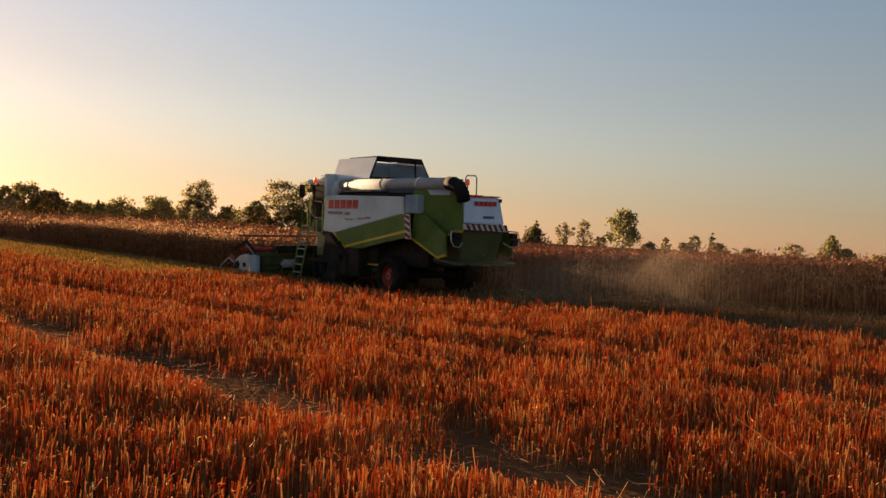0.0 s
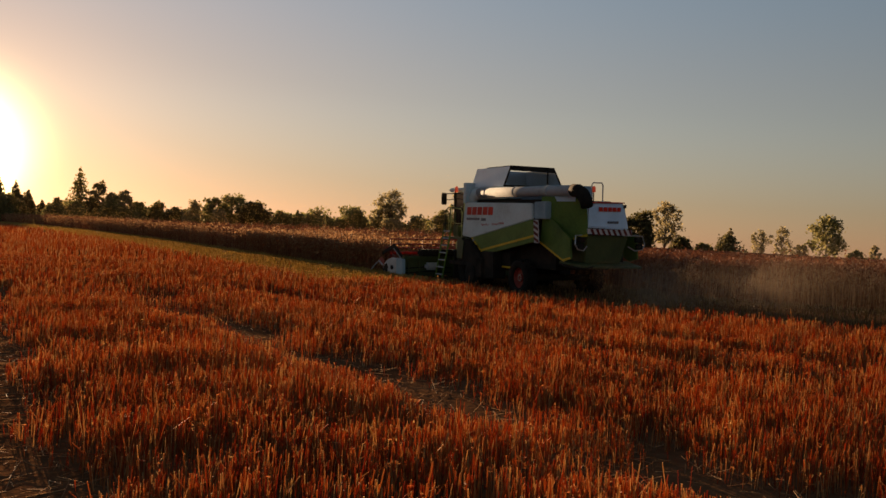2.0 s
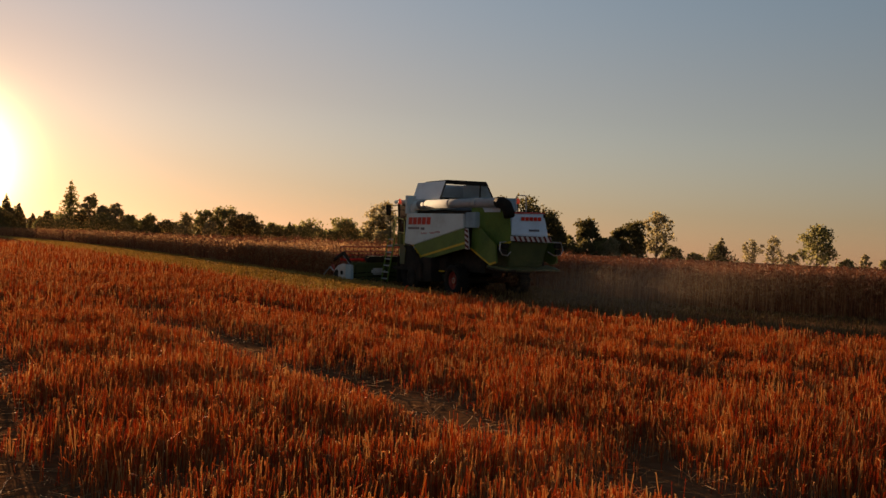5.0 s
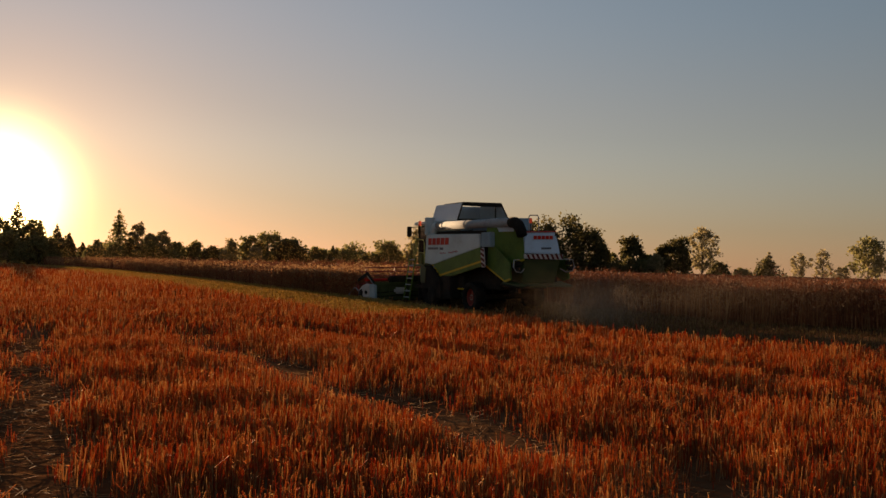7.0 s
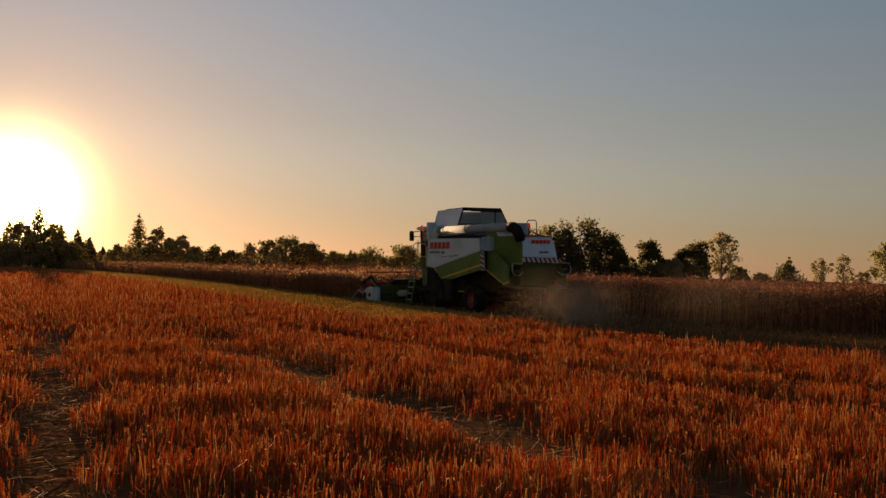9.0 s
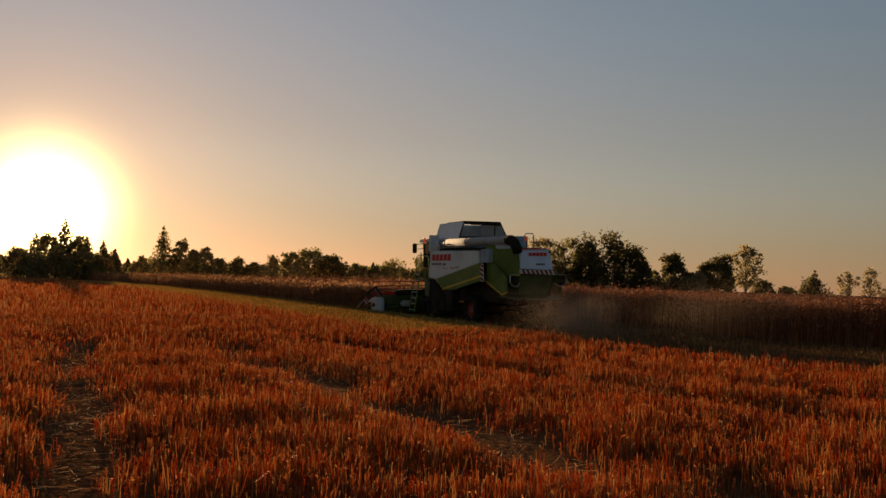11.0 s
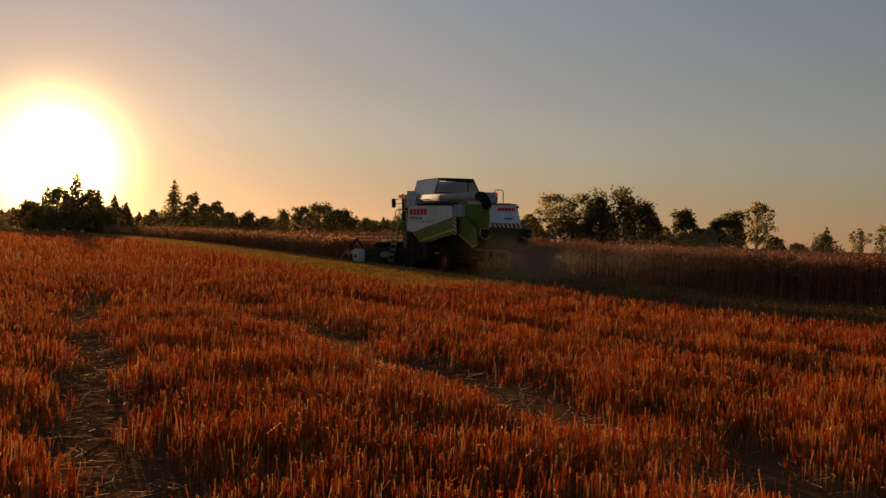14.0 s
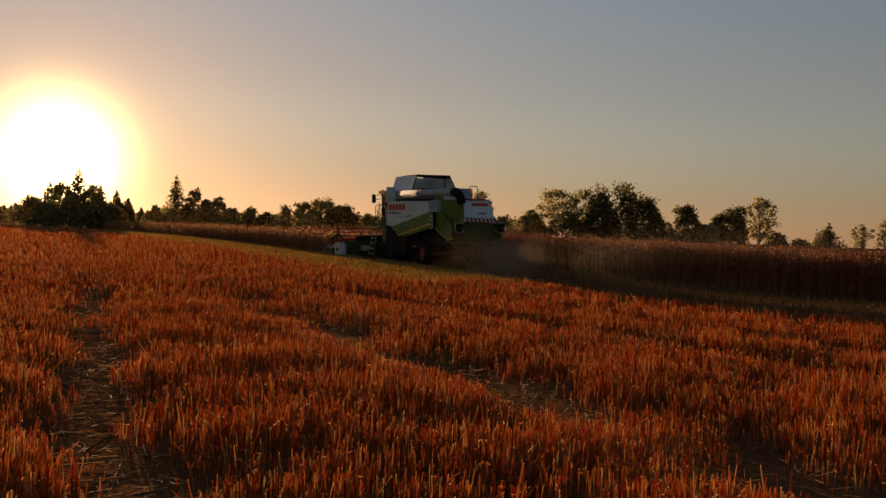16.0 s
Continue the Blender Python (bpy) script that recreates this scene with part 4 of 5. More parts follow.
    P("rear_deck", boxed(-4.7, -2.4, -0.6, 0.85, 3.0, 3.12, bevel=0.04), M_HOOD, "pale rear deck")
    P("engine_cover", boxed(-3.3, -0.95, -0.62, 0.75, 3.15, 3.68, bevel=0.08), M_BLUE, "blue-grey engine cover")
    P("tank", boxed(-0.75, 1.62, -1.2, 1.25, 3.25, 3.69, bevel=0.03), M_WHITE, "white grain tank body")
    T = {"fl": (1.40, 1.12, 4.35), "bl": (-0.90, 1.12, 4.36), "fr": (1.42, -1.0, 4.33), "br": (-0.62, -0.85, 4.36)}
    B = {"fl": (1.58, 1.25, 3.69), "bl": (-0.68, 1.25, 3.68), "fr": (1.62, -1.2, 3.69), "br": (-0.72, -1.15, 3.69)}
    P("tank_flap", slab(bmesh.new(), [B["fl"], B["bl"], T["bl"], T["fl"]], (0, -0.03, 0), 0.006), M_FLAP, "raised grey side flap of the grain tank")
    P("tank_flap", slab(bmesh.new(), [B["fl"], B["fr"], T["fr"], (1.42, 0.1, 4.33), (1.42, 0.85, 4.14)], (-0.03, 0, 0), 0.006), M_FLAP, "raised front flap of the grain tank")
    P("tank_flap", slab(bmesh.new(), [B["fr"], B["br"], T["br"], T["fr"]], (0, 0.03, 0), 0.006), M_FLAP, "raised right flap of the grain tank")
    P("tank_cover", slab(bmesh.new(), [(0.75, 1.10, 4.355), (-0.95, 1.13, 4.365), (-0.66, -0.85, 4.375), (1.3, -0.95, 4.35)], (0, 0, 0.025), 0.006), M_IRON, "brown cover across the grain tank")
    P("tank_curtain", slab(bmesh.new(), [(-0.88, 0.72, 4.35), (-0.66, -0.82, 4.36), (-0.67, -0.86, 4.22), (-0.87, 0.76, 4.23)], (0.02, 0, 0)), M_IRON, "brown sheet hanging under the tank cover")
    bm = bmesh.new()
    for a, b in ((B["bl"], T["bl"]), (B["br"], T["br"]), ((-0.9, -0.4, 3.7), (-0.75, -0.5, 4.36))):
        tube(bm, [a, b], 0.03, 6)
    tube(bm, [T["bl"], T["br"]], 0.03, 6)
    tube(bm, [B["bl"], B["br"]], 0.05, 6)
    P("tank_frame", bm, M_IRON, "dark frame of the open tank rear")
    # unloading auger
    bm = tube(bmesh.new(), [(0.95, 1.28, 3.47), (-4.75, 1.25, 3.46)], 0.168, 20)
    auger = P("unloading_auger", bm, M_GREY, "long grey unloading auger folded along the side")
    smooth(auger)
    for x in (0.62, 0.35, -1.5, -3.4):
        part("clamp_ring", tube(bmesh.new(), [(x, 1.28, 3.468), (x - 0.06, 1.28, 3.468)], 0.182, 20), M_GREY, auger)
    smooth(part("spout", tube(bmesh.new(), [(-4.72, 1.25, 3.46), (-4.95, 1.25, 3.44), (-5.18, 1.25, 3.34), (-5.34, 1.25, 3.16), (-5.42, 1.25, 2.96)], [0.20, 0.21, 0.21, 0.2, 0.19], 16), M_BLACK, auger, "black rubber spout"))
    smooth(part("elbow", tube(bmesh.new(), [(1.3, 1.28, 3.1), (1.28, 1.28, 3.3), (1.16, 1.28, 3.43), (0.9, 1.28, 3.47)], 0.2, 16), M_WHITE, auger))
    # pale panel by the elbow, made wider and taller to shade the auger
    P("auger_bracket", boxed(1.35, 1.55, 1.0, 1.60, 3.1, 3.84, bevel=0.02), M_WHITE)
    lamp = P("rear_beacon", lathe([(0, 0.06), (0.05, 0.065), (0.17, 0.055), (0.2, 0.0)], 14), M_BEACON, "orange beacon on the rear deck")
    lamp.matrix_basis = pose(-4.0, -0.06, 3.46, 90, 0, 0)
    part("beacon_post", tube(bmesh.new(), [(0, -0.4, 0), (0, 0.0, 0)], 0.02, 6), M_IRON, lamp)
    P("hand_rail", tube(bmesh.new(), [(-4.0, 0.02, 3.1), (-4.0, 0.02, 3.68), (-4.02, -0.02, 3.76), (-4.02, -0.36, 3.76), (-4.0, -0.42, 3.68), (-4.0, -0.42, 3.1)], 0.022, 8), M_STEEL, "bent tube hand rail on the deck")
    # cab
    bm = bmesh.new()
    for x, y in ((1.72, 1.0), (1.72, -1.0), (3.15, 1.0), (3.15, -1.0)):
        tube(bm, [(x, y, 1.85), (x + (0.12 if x > 2 else 0), y, 3.56)], 0.05, 8)
    box(bm, 1.6, 3.2, -1.05, 1.05, 1.75, 1.9, bevel=0.02)
    P("cab_frame", bm, M_IRON, "dark cab frame")
    P("cab_rear_wall", boxed(1.55, 1.65, -1.05, 1.15, 1.9, 3.6, bevel=0.02), M_WHITE, "white wall behind the cab")
    P("cab_roof", boxed(1.5, 3.5, -1.15, 1.15, 3.55, 3.70, bevel=0.05), M_WHITE, "white cab roof with an overhang")
    for sgn in (1, -1):
        P("cab_window", boxed(1.78, 3.1, sgn * 1.0 - 0.01, sgn * 1.0 + 0.01, 1.95, 3.5), M_GLASS, "tinted cab side window")
    P("windscreen", slab(bmesh.new(), [(3.17, -0.95, 1.9), (3.17, 0.95, 1.9), (3.29, 0.95, 3.52), (3.29, -0.95, 3.52)], (0.02, 0, 0)), M_GLASS)
    beacon = P("beacon", lathe([(0, 0.07), (0.04, 0.075), (0.06, 0.065), (0.18, 0.06), (0.22, 0.03), (0.22, 0.0)], 14), M_BEACON, "orange beacon on the cab roof")
    beacon.matrix_basis = pose(2.75, 1.22, 3.53, 90, 0, 0)
    for sgn in (1, -1):
        mirror = P("mirror", boxed(2.94, 3.02, sgn * 1.62 - 0.11, sgn * 1.62 + 0.11, 3.05, 3.50, bevel=0.03), M_BLACK, "tall black mirror on a bracket")
        part("mirror_arm", tube(bmesh.new(), [(3.0, sgn * 1.0, 3.3), (3.0, sgn * 1.4, 3.24), (2.98, sgn * 1.6, 3.26)], 0.016, 6), M_BLACK, mirror)
        part("mirror_arm", tube(bmesh.new(), [(3.05, sgn * 1.0, 3.5), (3.02, sgn * 1.45, 3.47), (2.98, sgn * 1.62, 3.44)], 0.018, 6), M_BLACK, mirror)
    # platform with rails and ladder
    P("platform", boxed(1.7, 3.1, 1.05, 1.55, 1.78, 1.86, bevel=0.01), M_DGREEN, "cab platform")
    for pts in ([(3.05, 1.5, 1.85), (3.05, 1.5, 2.85), (2.95, 1.45, 2.95), (2.4, 1.4, 2.95)], [(2.3, 1.5, 1.85), (2.3, 1.5, 2.8)], [(3.15, 1.25, 1.85), (3.15, 1.25, 2.9), (3.1, 1.1, 3.0)], [(3.05, 1.5, 2.35), (3.15, 1.25, 2.35)]):
        P("platform_rail", tube(bmesh.new(), pts, 0.02, 7), M_DGREEN)
    ladder = new("ladder")
    ladder.parent = root
    tagged(ladder, "green steel ladder up to the cab")
    for dx in (0.0, 0.55):
        part("ladder_side", tube(bmesh.new(), [(2.42 + dx, 1.60, 2.15), (2.55 + dx, 1.86, 0.32)], 0.032, 6), M_GREEN, ladder)
    for k in range(7):
        f = k / 6.3
        part("rung", tube(bmesh.new(), [(2.42 + 0.13 * f, 1.61 + 0.25 * f, 2.06 - 1.7 * f), (2.97 + 0.13 * f, 1.61 + 0.25 * f, 2.06 - 1.7 * f)], 0.028, 6), M_GREY, ladder)
    P("work_light", boxed(3.4, 3.5, 0.6, 0.8, 3.44, 3.55, bevel=0.02), M_STEEL)
    # mudguard, beam and step works that hide most of the front wheel
    P("mudguard", side([(1.66, 1.80), (1.0, 1.82), (0.08, 1.27), (0.0, 0.95), (1.75, 1.0)], 1.70, 0.6, 0.03), M_IRON, "dark panel over the front wheel")
    P("lower_beam", boxed(0.25, 2.35, 1.60, 1.72, 0.86, 1.00, bevel=0.02), M_IRON, "dark beam from the ladder to the wheel")
    P("wheel_guard", boxed(1.86, 1.92, 0.8, 1.74, 0.35, 1.4, bevel=0.01), M_IRON, "dark guard plate before the wheel")
    P("hub_cover", lathe([(0, 0.0), (0.02, 0.24), (0.0, 0.33), (-0.12, 0.36), (-0.12, 0.0)], 22), M_IRON, "round dark drive cover").matrix_basis = pose(0.72, 1.74, 0.62)
    P("battery_box", boxed(-0.05, 0.42, 1.45, 1.7, 0.5, 1.2, bevel=0.03), M_IRON)
    P("olive_panel", side([(1.70, 1.92), (1.2, 1.72), (1.32, 1.1), (1.72, 1.1)], 1.73, 0.02, 0.004), M_DGREEN, "dull green plate under the cab")
    P("door_pillar", tube(bmesh.new(), [(1.72, 1.3, 1.9), (1.74, 1.3, 2.7), (1.72, 1.25, 3.5)], 0.045, 8), M_PILLAR, "door pillar coloured pale yellow-green as lit by the low sun")
    P("door_frame", tube(bmesh.new(), [(2.05, 1.22, 1.9), (2.12, 1.22, 2.9), (2.0, 1.2, 3.5)], 0.03, 8), M_PILLAR)
    for pts in ([(1.75, 1.52, 1.86), (1.75, 1.52, 2.78), (1.85, 1.52, 2.9), (2.3, 1.5, 2.92)], [(2.6, 1.52, 1.86), (2.6, 1.52, 3.0), (2.7, 1.45, 3.06), (2.9, 1.3, 3.06), (2.95, 1.28, 2.4)],
                [(1.75, 1.52, 2.35), (2.3, 1.5, 2.36)], [(2.3, 1.5, 2.36), (2.6, 1.52, 2.6)], [(2.75, 1.5, 2.0), (2.85, 1.5, 2.7), (3.0, 1.45, 2.75), (3.1, 1.3, 2.4)]):
        P("hand_hold", tube(bmesh.new(), pts, 0.017, 7), M_PILLAR)
    P("cab_box", boxed(2.2, 2.6, 1.1, 1.42, 1.86, 2.3, bevel=0.03), M_DGREEN)
    P("fuel_tank", lathe([(-0.3, 0.0), (-0.3, 0.2), (0.3, 0.2), (0.3, 0.0)], 18), M_PILLAR, "round pale tank beside the cab").matrix_basis = pose(1.85, 1.3, 1.55)
    P("cab_step_box", boxed(1.4, 2.1, 1.0, 1.4, 1.3, 1.9, bevel=0.03), M_DGREEN)
    # wheels
    MOVING["front_wheels"] = [wheel(root, 0.95, s * 1.35, 0.86, 0.66, 0.42, M_IRON, 18, "dusty dark front rim") for s in (1, -1)]
    # the right rear rim is dark instead of red: shade put into its colour
    MOVING["rear_wheels"] = [wheel(root, -2.15, s * 1.36, 0.62, 0.42, 0.34, M_RIM if s > 0 else M_IRON, 16, "dusty rear rim, the right one coloured dark for shade") for s in (1, -1)]
    # feeder and header
    P("feeder_house", slab(bmesh.new(), [(1.7, 0.75, 1.0), (1.7, 0.75, 1.7), (3.8, 0.75, 1.0), (3.8, 0.75, 0.35)], (0, -1.5, 0), 0.03), M_DGREEN, "sloping green feeder house")
    P("header_back", boxed(3.65, 3.77, -3.0, 3.0, 0.3, 1.02, bevel=0.02), M_DGREEN, "long dull green back wall of the cutting table")
    P("header_beam", boxed(3.55, 3.69, -3.0, 3.0, 0.94, 1.08, bevel=0.03), M_DGREEN, "green beam along the cutting table")
    P("header_floor", slab(bmesh.new(), [(3.75, -3.0, 0.34), (3.75, 3.0, 0.34), (5.35, 3.0, 0.16), (5.35, -3.0, 0.16)], (0, 0, -0.06)), M_IRON)
    P("cutter_bar", boxed(5.33, 5.45, -3.0, 3.0, 0.12, 0.18), M_IRON)
    P("gear_cover", boxed(3.38, 3.64, 1.5, 2.1, 0.56, 0.84, bevel=0.08), M_GREY, "grey gear cover on the table's back")
    P("raised_cover", boxed(3.45, 3.85, 0.3, 2.3, 1.08, 1.34, bevel=0.06), M_IRON, "dark raised cover over the table's middle")
    for z in (0.45, 0.62):
        P("hydraulic_pipe", tube(bmesh.new(), [(3.62, 0.9, z), (3.6, 1.9, z + 0.05), (3.6, 2.9, z)], 0.02, 6), M_BLACK)
    for y in (2.75, 2.3, 1.3):
        P("back_rib", boxed(3.58, 3.66, y - 0.03, y + 0.03, 0.32, 0.95), M_DGREEN)
    smooth(P("table_auger", tube(bmesh.new(), [(4.3, -2.95, 0.62), (4.3, 2.95, 0.62)], 0.24, 18), M_IRON))
    for sgn in (1, -1):
        end = P("header_end", side([(5.2, 0.3), (5.3, 0.42), (5.26, 0.58), (5.10, 0.78), (4.8, 0.92), (4.4, 1.0), (4.1, 0.98), (3.98, 0.94), (3.98, 0.36), (4.5, 0.31)], 3.08 * sgn, 0.1, 0.03), M_WORN, "scratched white end shield of the cutting table")
        part("end_plate", side([(3.98, 0.99), (3.42, 0.98), (3.40, 0.36), (3.98, 0.36)], 3.10 * sgn, 0.12, 0.02), M_BLUE, end, "blue-grey plate behind the shield")
        for (x, z, r) in ((4.35, 0.62, 0.08),):
            part("pulley", lathe([(-0.03, 0), (-0.03, r), (0.03, r), (0.03, 0)], 16), M_IRON, end).matrix_basis = pose(x, 3.1 * sgn, z)
        part("dark_slot", side([(5.24, 0.36), (5.22, 0.54), (5.06, 0.70), (4.86, 0.76), (4.72, 0.62), (4.80, 0.48), (4.6, 0.36)], 3.086 * sgn, 0.01, 0), M_IRON, end)
        div = P("crop_divider", tube(bmesh.new(), [(5.3, 3.05 * sgn, 0.66), (5.6, 3.08 * sgn, 0.82), (5.95, 3.12 * sgn, 0.62), (6.6, 3.16 * sgn, 0.16)], [0.03, 0.032, 0.03, 0.015], 8), M_GREY, "slim pale crop divider arm")
        part("divider_arm", tube(bmesh.new(), [(5.3, 3.05 * sgn, 0.36), (5.8, 3.1 * sgn, 0.30), (6.5, 3.15 * sgn, 0.18)], 0.03, 7), M_IRON, div)
        part("divider_plate", slab(bmesh.new(), [(5.2, 3.02 * sgn, 0.88), (5.5, 3.04 * sgn, 0.98), (5.6, 3.05 * sgn, 0.7), (5.25, 3.02 * sgn, 0.6)], (0, 0.02, 0)), M_RIM, div)
        P("reel_arm", slab(bmesh.new(), [(3.75, 2.95 * sgn, 0.94), (3.80, 2.95 * sgn, 1.08), (4.55, 2.95 * sgn, 1.52), (5.6, 2.95 * sgn, 1.18), (5.6, 2.95 * sgn, 1.06), (4.55, 2.95 * sgn, 1.38)], (0, -0.06 * sgn, 0), 0.01), M_IRON, "dark bent reel arm")
        P("arm_cylinder", tube(bmesh.new(), [(3.8, 2.88 * sgn, 0.9), (4.7, 2.88 * sgn, 1.36)], 0.03, 8), M_GREY)
    # the turning reel
    reel = new("reel")
    reel.parent = root
    reel.location = (5.05, 0, 1.14)
    tagged(reel, "red reel with tine bars")
    part("reel_shaft", tube(bmesh.new(), [(0, -2.85, 0), (0, 2.85, 0)], 0.06, 10), M_RED, reel)
    for k in range(6):
        a = 6.28319 * k / 6
        c, s = 0.56 * math.cos(a), 0.56 * math.sin(a)
        bar = part("reel_bar", tube(bmesh.new(), [(c, -2.85, s), (c, 2.85, s)], 0.03, 6), M_RIM, reel)
        bm = bmesh.new()
        for j in range(29):
            y = -2.8 + j * 0.2
            tube(bm, [(c, y, s), (c * 1.0 - 0.05, y, s - 0.22)], 0.009, 4)
        part("tines", bm, M_IRON, bar)
    for y in (-2.8, -1.4, 0.0, 1.4, 2.8):
        bm = bmesh.new()
        for k in range(6):
            a = 6.28319 * k / 6
            tube(bm, [(0, y, 0), (0.56 * math.cos(a), y, 0.56 * math.sin(a))], 0.022, 5)
        part("reel_spider", bm, M_RIM, reel)
    MOVING["reel"] = reel
    return root


HARVESTER = build_harvester()
LEAN = -2.07                         # the machine leans a little to its left on the uneven ground


# ---- dust behind the machine ----
PUFFS = []


def build_dust():
    rng = np.random.default_rng(51)
    # distance behind the spreader, height of the middle, length, spread across, half height, flecks
    for k, (back, z, length, across, half, n) in enumerate(((1.3, 0.5, 0.6, 0.9, 0.30, 30000), (2.4, 0.65, 0.9, 1.6, 0.40, 150000), (5.0, 0.8, 1.3, 1.5, 0.46, 170000), (6.2, 0.9, 1.7, 2.2, 0.50, 80000),
                                                           (8.5, 1.0, 2.0, 2.0, 0.52, 48000), (11.5, 1.15, 2.6, 2.0, 0.6, 55000), (15.5, 1.25, 3.0, 2.2, 0.6, 48000))):
        p = np.stack([rng.normal(0, length * 0.7, n), rng.normal(0, across * 0.6, n), rng.normal(0, half, n)], 1)
        p += 0.25 * np.stack([np.sin(p[:, 2] * 5 + k), np.sin(p[:, 0] * 3 + 2 * k), np.sin(p[:, 0] * 4 + k)], 1)
        p[:, 2] = np.maximum(np.abs(p[:, 2] + z) - z, -z + 0.02)
        d = rng.normal(size=(n, 3, 3))
        d /= np.linalg.norm(d, axis=2, keepdims=True)
        v = (p[:, None] + d * rng.uniform(0.6, 1.25, (n, 1, 1)) * 0.0056).reshape(-1, 3)
        ob = fast_mesh("dust_cloud", v, np.arange(3 * n).reshape(-1, 3), M_DUST)
        tagged(ob, "thin brown cloud of dust and chaff behind the harvester", "dust", kind="stuff")
        PUFFS.append((ob, back, z, k))


build_dust()


def build_veil():
    """Fine flecks added low over the far field to imitate sun glare, thickest under the sun."""
    rng = np.random.default_rng(57)
    n = 190000
    az = 50 - 38 * rng.random(n) ** 1.25
    d = 105 + 50 * rng.random(n)
    x, y = -d * np.sin(np.radians(az)), d * np.cos(np.radians(az))
    z = terrain(x, y) + 0.3 + rng.exponential(0.022 * d)
    p = np.stack([x, y, z], 1)[z < 9]
    n = len(p)
    k = rng.normal(size=(n, 3, 3))
    k /= np.linalg.norm(k, axis=2, keepdims=True)
    v = (p[:, None] + k * rng.uniform(0.009, 0.018, (n, 1, 1))).reshape(-1, 3)
    ob = fast_mesh("glare_veil", v, np.arange(3 * n).reshape(-1, 3), M_VEIL)
    tagged(ob, "thin golden veil of flecks added low over the far field in place of sun glare", "dust", kind="stuff")


build_veil()


# ---- insects that cross close before the camera ----
M_WING = mat("insect_wing", [(0.30, 0.27, 0.22), (0.42, 0.38, 0.31)], 0.4, bump=0, trans=0.6)
BEES = []


def build_bee(before, rows, after):
    """A small flying insect: body along x, wings out to both sides."""
    root = new("bee")
    tagged(root, "small dark bee flying low over the stubble", "insect", group="bees over the field")
    smooth(part("body", tube(bmesh.new(), [(-0.006, 0, 0), (-0.0045, 0, 0), (-0.001, 0, 0), (0.001, 0, 0), (0.003, 0, 0), (0.0042, 0, 0), (0.006, 0, -0.0005)],
                              [0.0006, 0.0021, 0.0024, 0.0014, 0.0021, 0.0012, 0.0014], 10), M_BARK, root))
    for sgn in (1, -1):
        part("wing", slab(bmesh.new(), [(0.002, 0.0015 * sgn, 0.0015), (0.003, 0.006 * sgn, 0.003), (0.0, 0.0085 * sgn, 0.0035), (-0.003, 0.006 * sgn, 0.003)], (0, 0, 0.0002)), M_WING, root)
    BEES.append((root, before, rows, after))


build_bee((2.6, 2.0, 2.1), [(0.8, 0.12, 3.18, 2.18), (0.9, -0.34, 3.16, 2.23), (1.0, -1.02, 3.00, 2.30), (1.1, -1.80, 2.59, 2.37)], (-3.6, 0.4, 2.6))
build_bee((2.4, 2.2, 2.0), [(12.4, -0.76, 3.09, 2.19), (12.5, -1.35, 2.87, 2.22), (12.6, -1.81, 2.60, 2.25)], (-3.6, 0.2, 2.4))
build_bee((2.5, 2.4, 1.6), [(15.3, -0.10, 3.19, 2.01), (15.4, -0.79, 3.08, 2.16), (15.5, -1.53, 2.77, 2.32)], (-3.6, 0.6, 2.8))


# ---- what moves ----
def drive_at(t):
    for (t0, x0, y0), (t1, x1, y1) in zip(DRIVE, DRIVE[1:]):
        if t <= t1:
            f = (t - t0) / (t1 - t0)
            return x0 + (x1 - x0) * f, y0 + (y1 - y0) * f
    return DRIVE[-1][1:]


def heading(t):
    return 40.0 + 0.4515 * t          # degrees to the left of +y


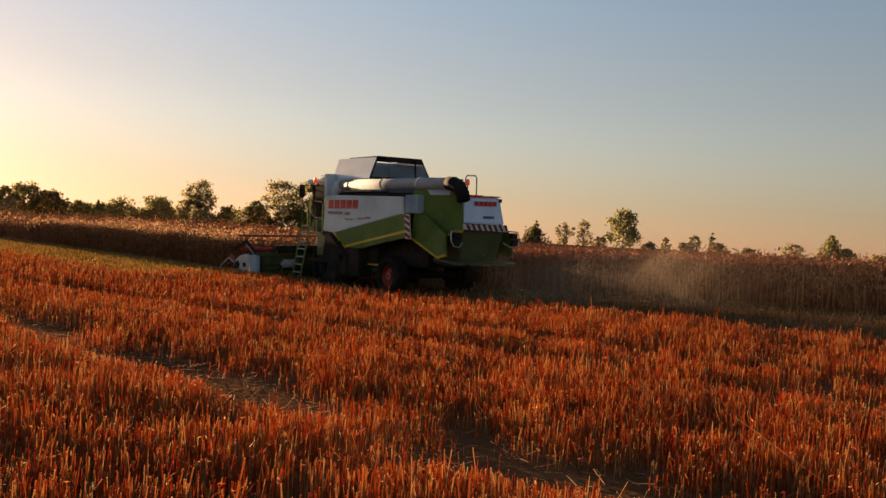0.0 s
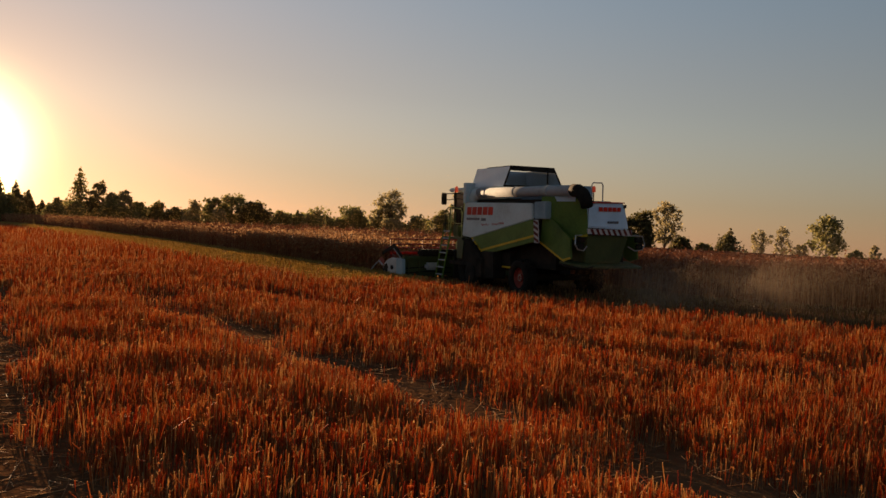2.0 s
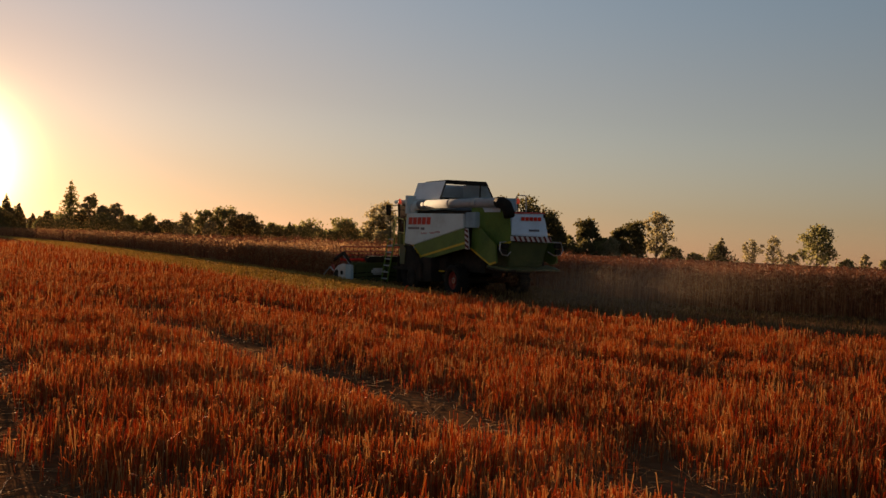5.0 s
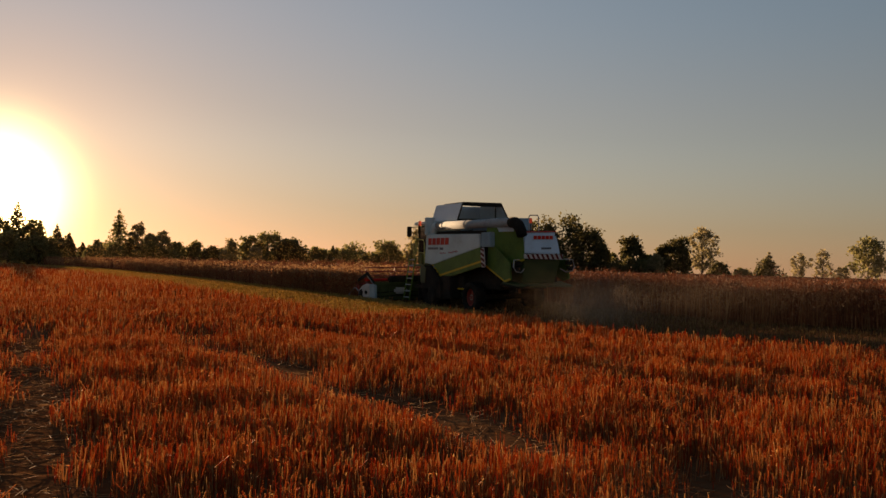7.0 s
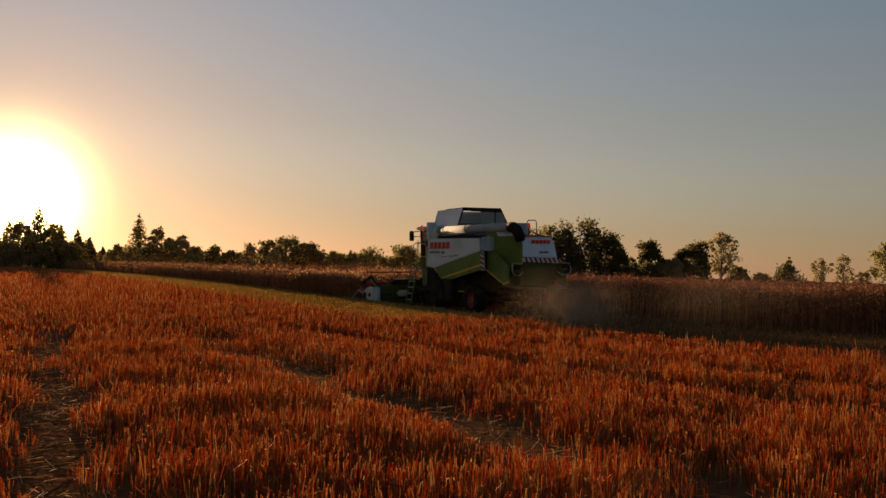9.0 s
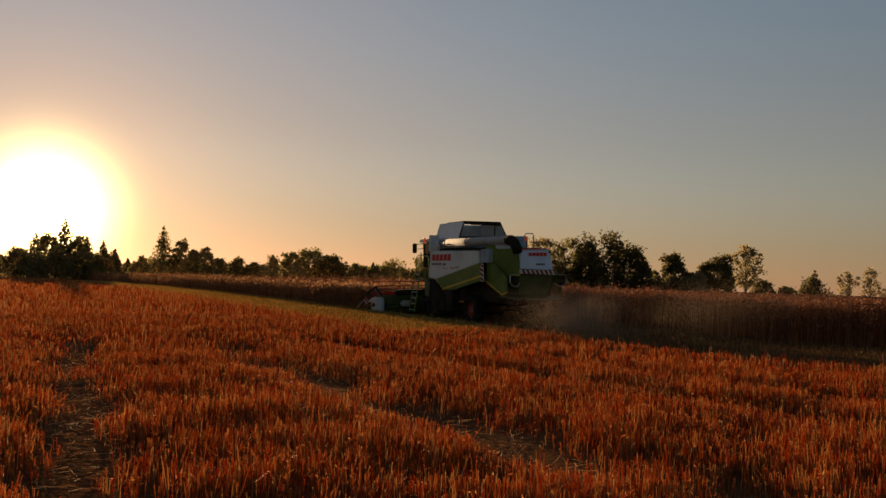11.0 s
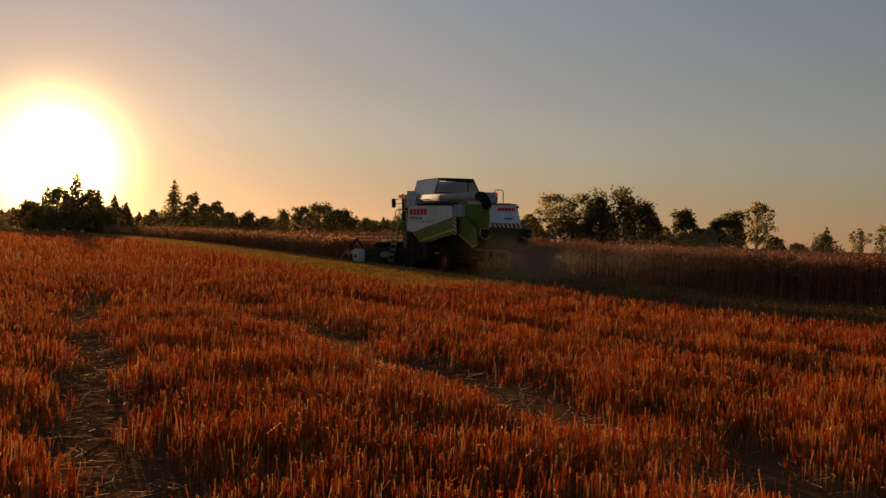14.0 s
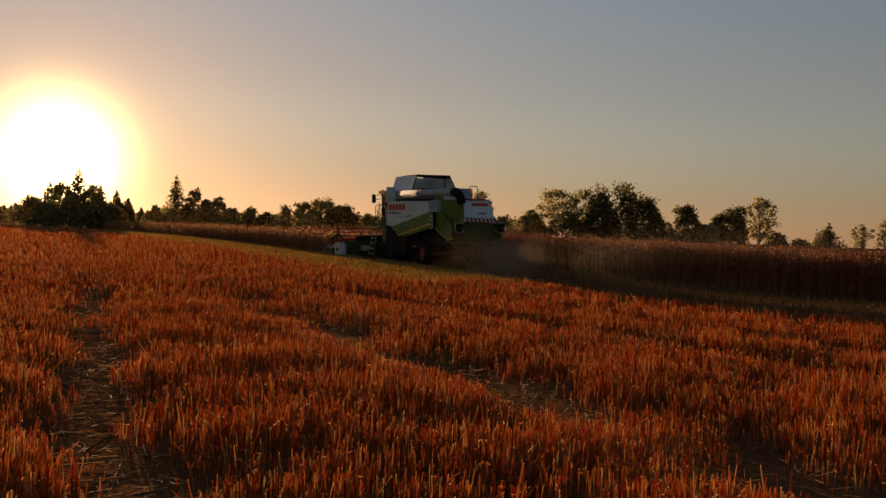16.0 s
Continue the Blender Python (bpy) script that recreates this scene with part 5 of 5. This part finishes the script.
def motions():
    rows, reel, front, rear = [], [], [], []
    gone, last = 0.0, drive_at(0.0)
    steps = [0.5 * k for k in range(33)]
    for t in steps:
        x, y = drive_at(t)
        gone += math.hypot(x - last[0], y - last[1])
        last = (x, y)
        rows.append((t, pose(x, y, 0.2747 * t / 16.0, 0, 0, 90 + heading(t)) @ pose(0, 0, 0, LEAN, 0, 0)))
        reel.append((t, pose(5.05, 0, 1.14, 0, 70 * t / 0.5, 0)))
        front.append((t, math.degrees(gone / 0.86)))
        rear.append((t, math.degrees(gone / 0.62)))
    walk(HARVESTER, rows)
    walk(MOVING["reel"], reel)
    for hub, s in zip(MOVING["front_wheels"], (1, -1)):
        walk(hub, [(t, pose(0.95, s * 1.35, 0.86, 0, a, 0)) for t, a in front])
    for hub, s in zip(MOVING["rear_wheels"], (1, -1)):
        walk(hub, [(t, pose(-2.15, s * 1.36, 0.62, 0, a, 0)) for t, a in rear])
    for ob, back, z, k in PUFFS:
        rr = []
        for t in steps[::2]:
            x, y = drive_at(t)
            a = radians(heading(t))
            b = 5.0 + back + 0.45 * math.sin(0.9 * t + 1.7 * k)
            drift = min(4.5, 0.40 * back - 0.5) + (-3.4 if back == 5.0 else -0.2) * min(1.0, max(0.0, (t - 3.0) / 5.0))   # the wind takes it towards the standing crop, later back
            x, y = x + math.sin(a) * b + math.cos(a) * drift, y - math.cos(a) * b + math.sin(a) * drift
            rr.append((t, pose(x, y, z + float(terrain(x, y)) + 0.08 * math.sin(1.3 * t + k), 0, 0, 90 + heading(t) + 6 * math.sin(0.7 * t + k))))
        walk(ob, rr)
    for ob, before, way, after in BEES:
        t0, t1 = way[0][0], way[-1][0]
        way = [(0.0, *before), (t0 - 0.3, *before)] + way + [(t1 + 0.3, *after), (16.0, *after)]
        walk(ob, [(t, pose(x, y, z, 0, 0, 165)) for t, x, y, z in way])
    # each strip of plants bends over into the reel as the cutter bar reaches it
    for ob, s0, o in STRIPS:
        hit = None
        for k in range(161):
            t = k * 0.1
            x, y = drive_at(t)
            if (y - x) / ROOT2 + 6.25 >= s0 + 0.25:
                hit = t
                break
        up = pose(o[0], o[1], o[2], 0, 0, 0)
        if hit is None or hit > 15.2:
            walk(ob, [(0.0, up), (16.0, up)])
            continue
        stages = [(0.0, 0, 0.0)] if hit > 0.1 else []
        stages += [(max(hit, 0.0), 0, 0.0), (hit + 0.2, -35, -0.25), (hit + 0.45, -84, -0.8), (hit + 0.8, -89, -1.15)]
        stages = [s for s in stages if s[0] < 15.95]
        stages.append((16.0, stages[-1][1], stages[-1][2]))
        walk(ob, [(t, pose(o[0], o[1], o[2] + dz) @ Matrix.Rotation(radians(-ang), 4, Vector((1, 1, 0)).normalized())) for t, ang, dz in stages])


motions()
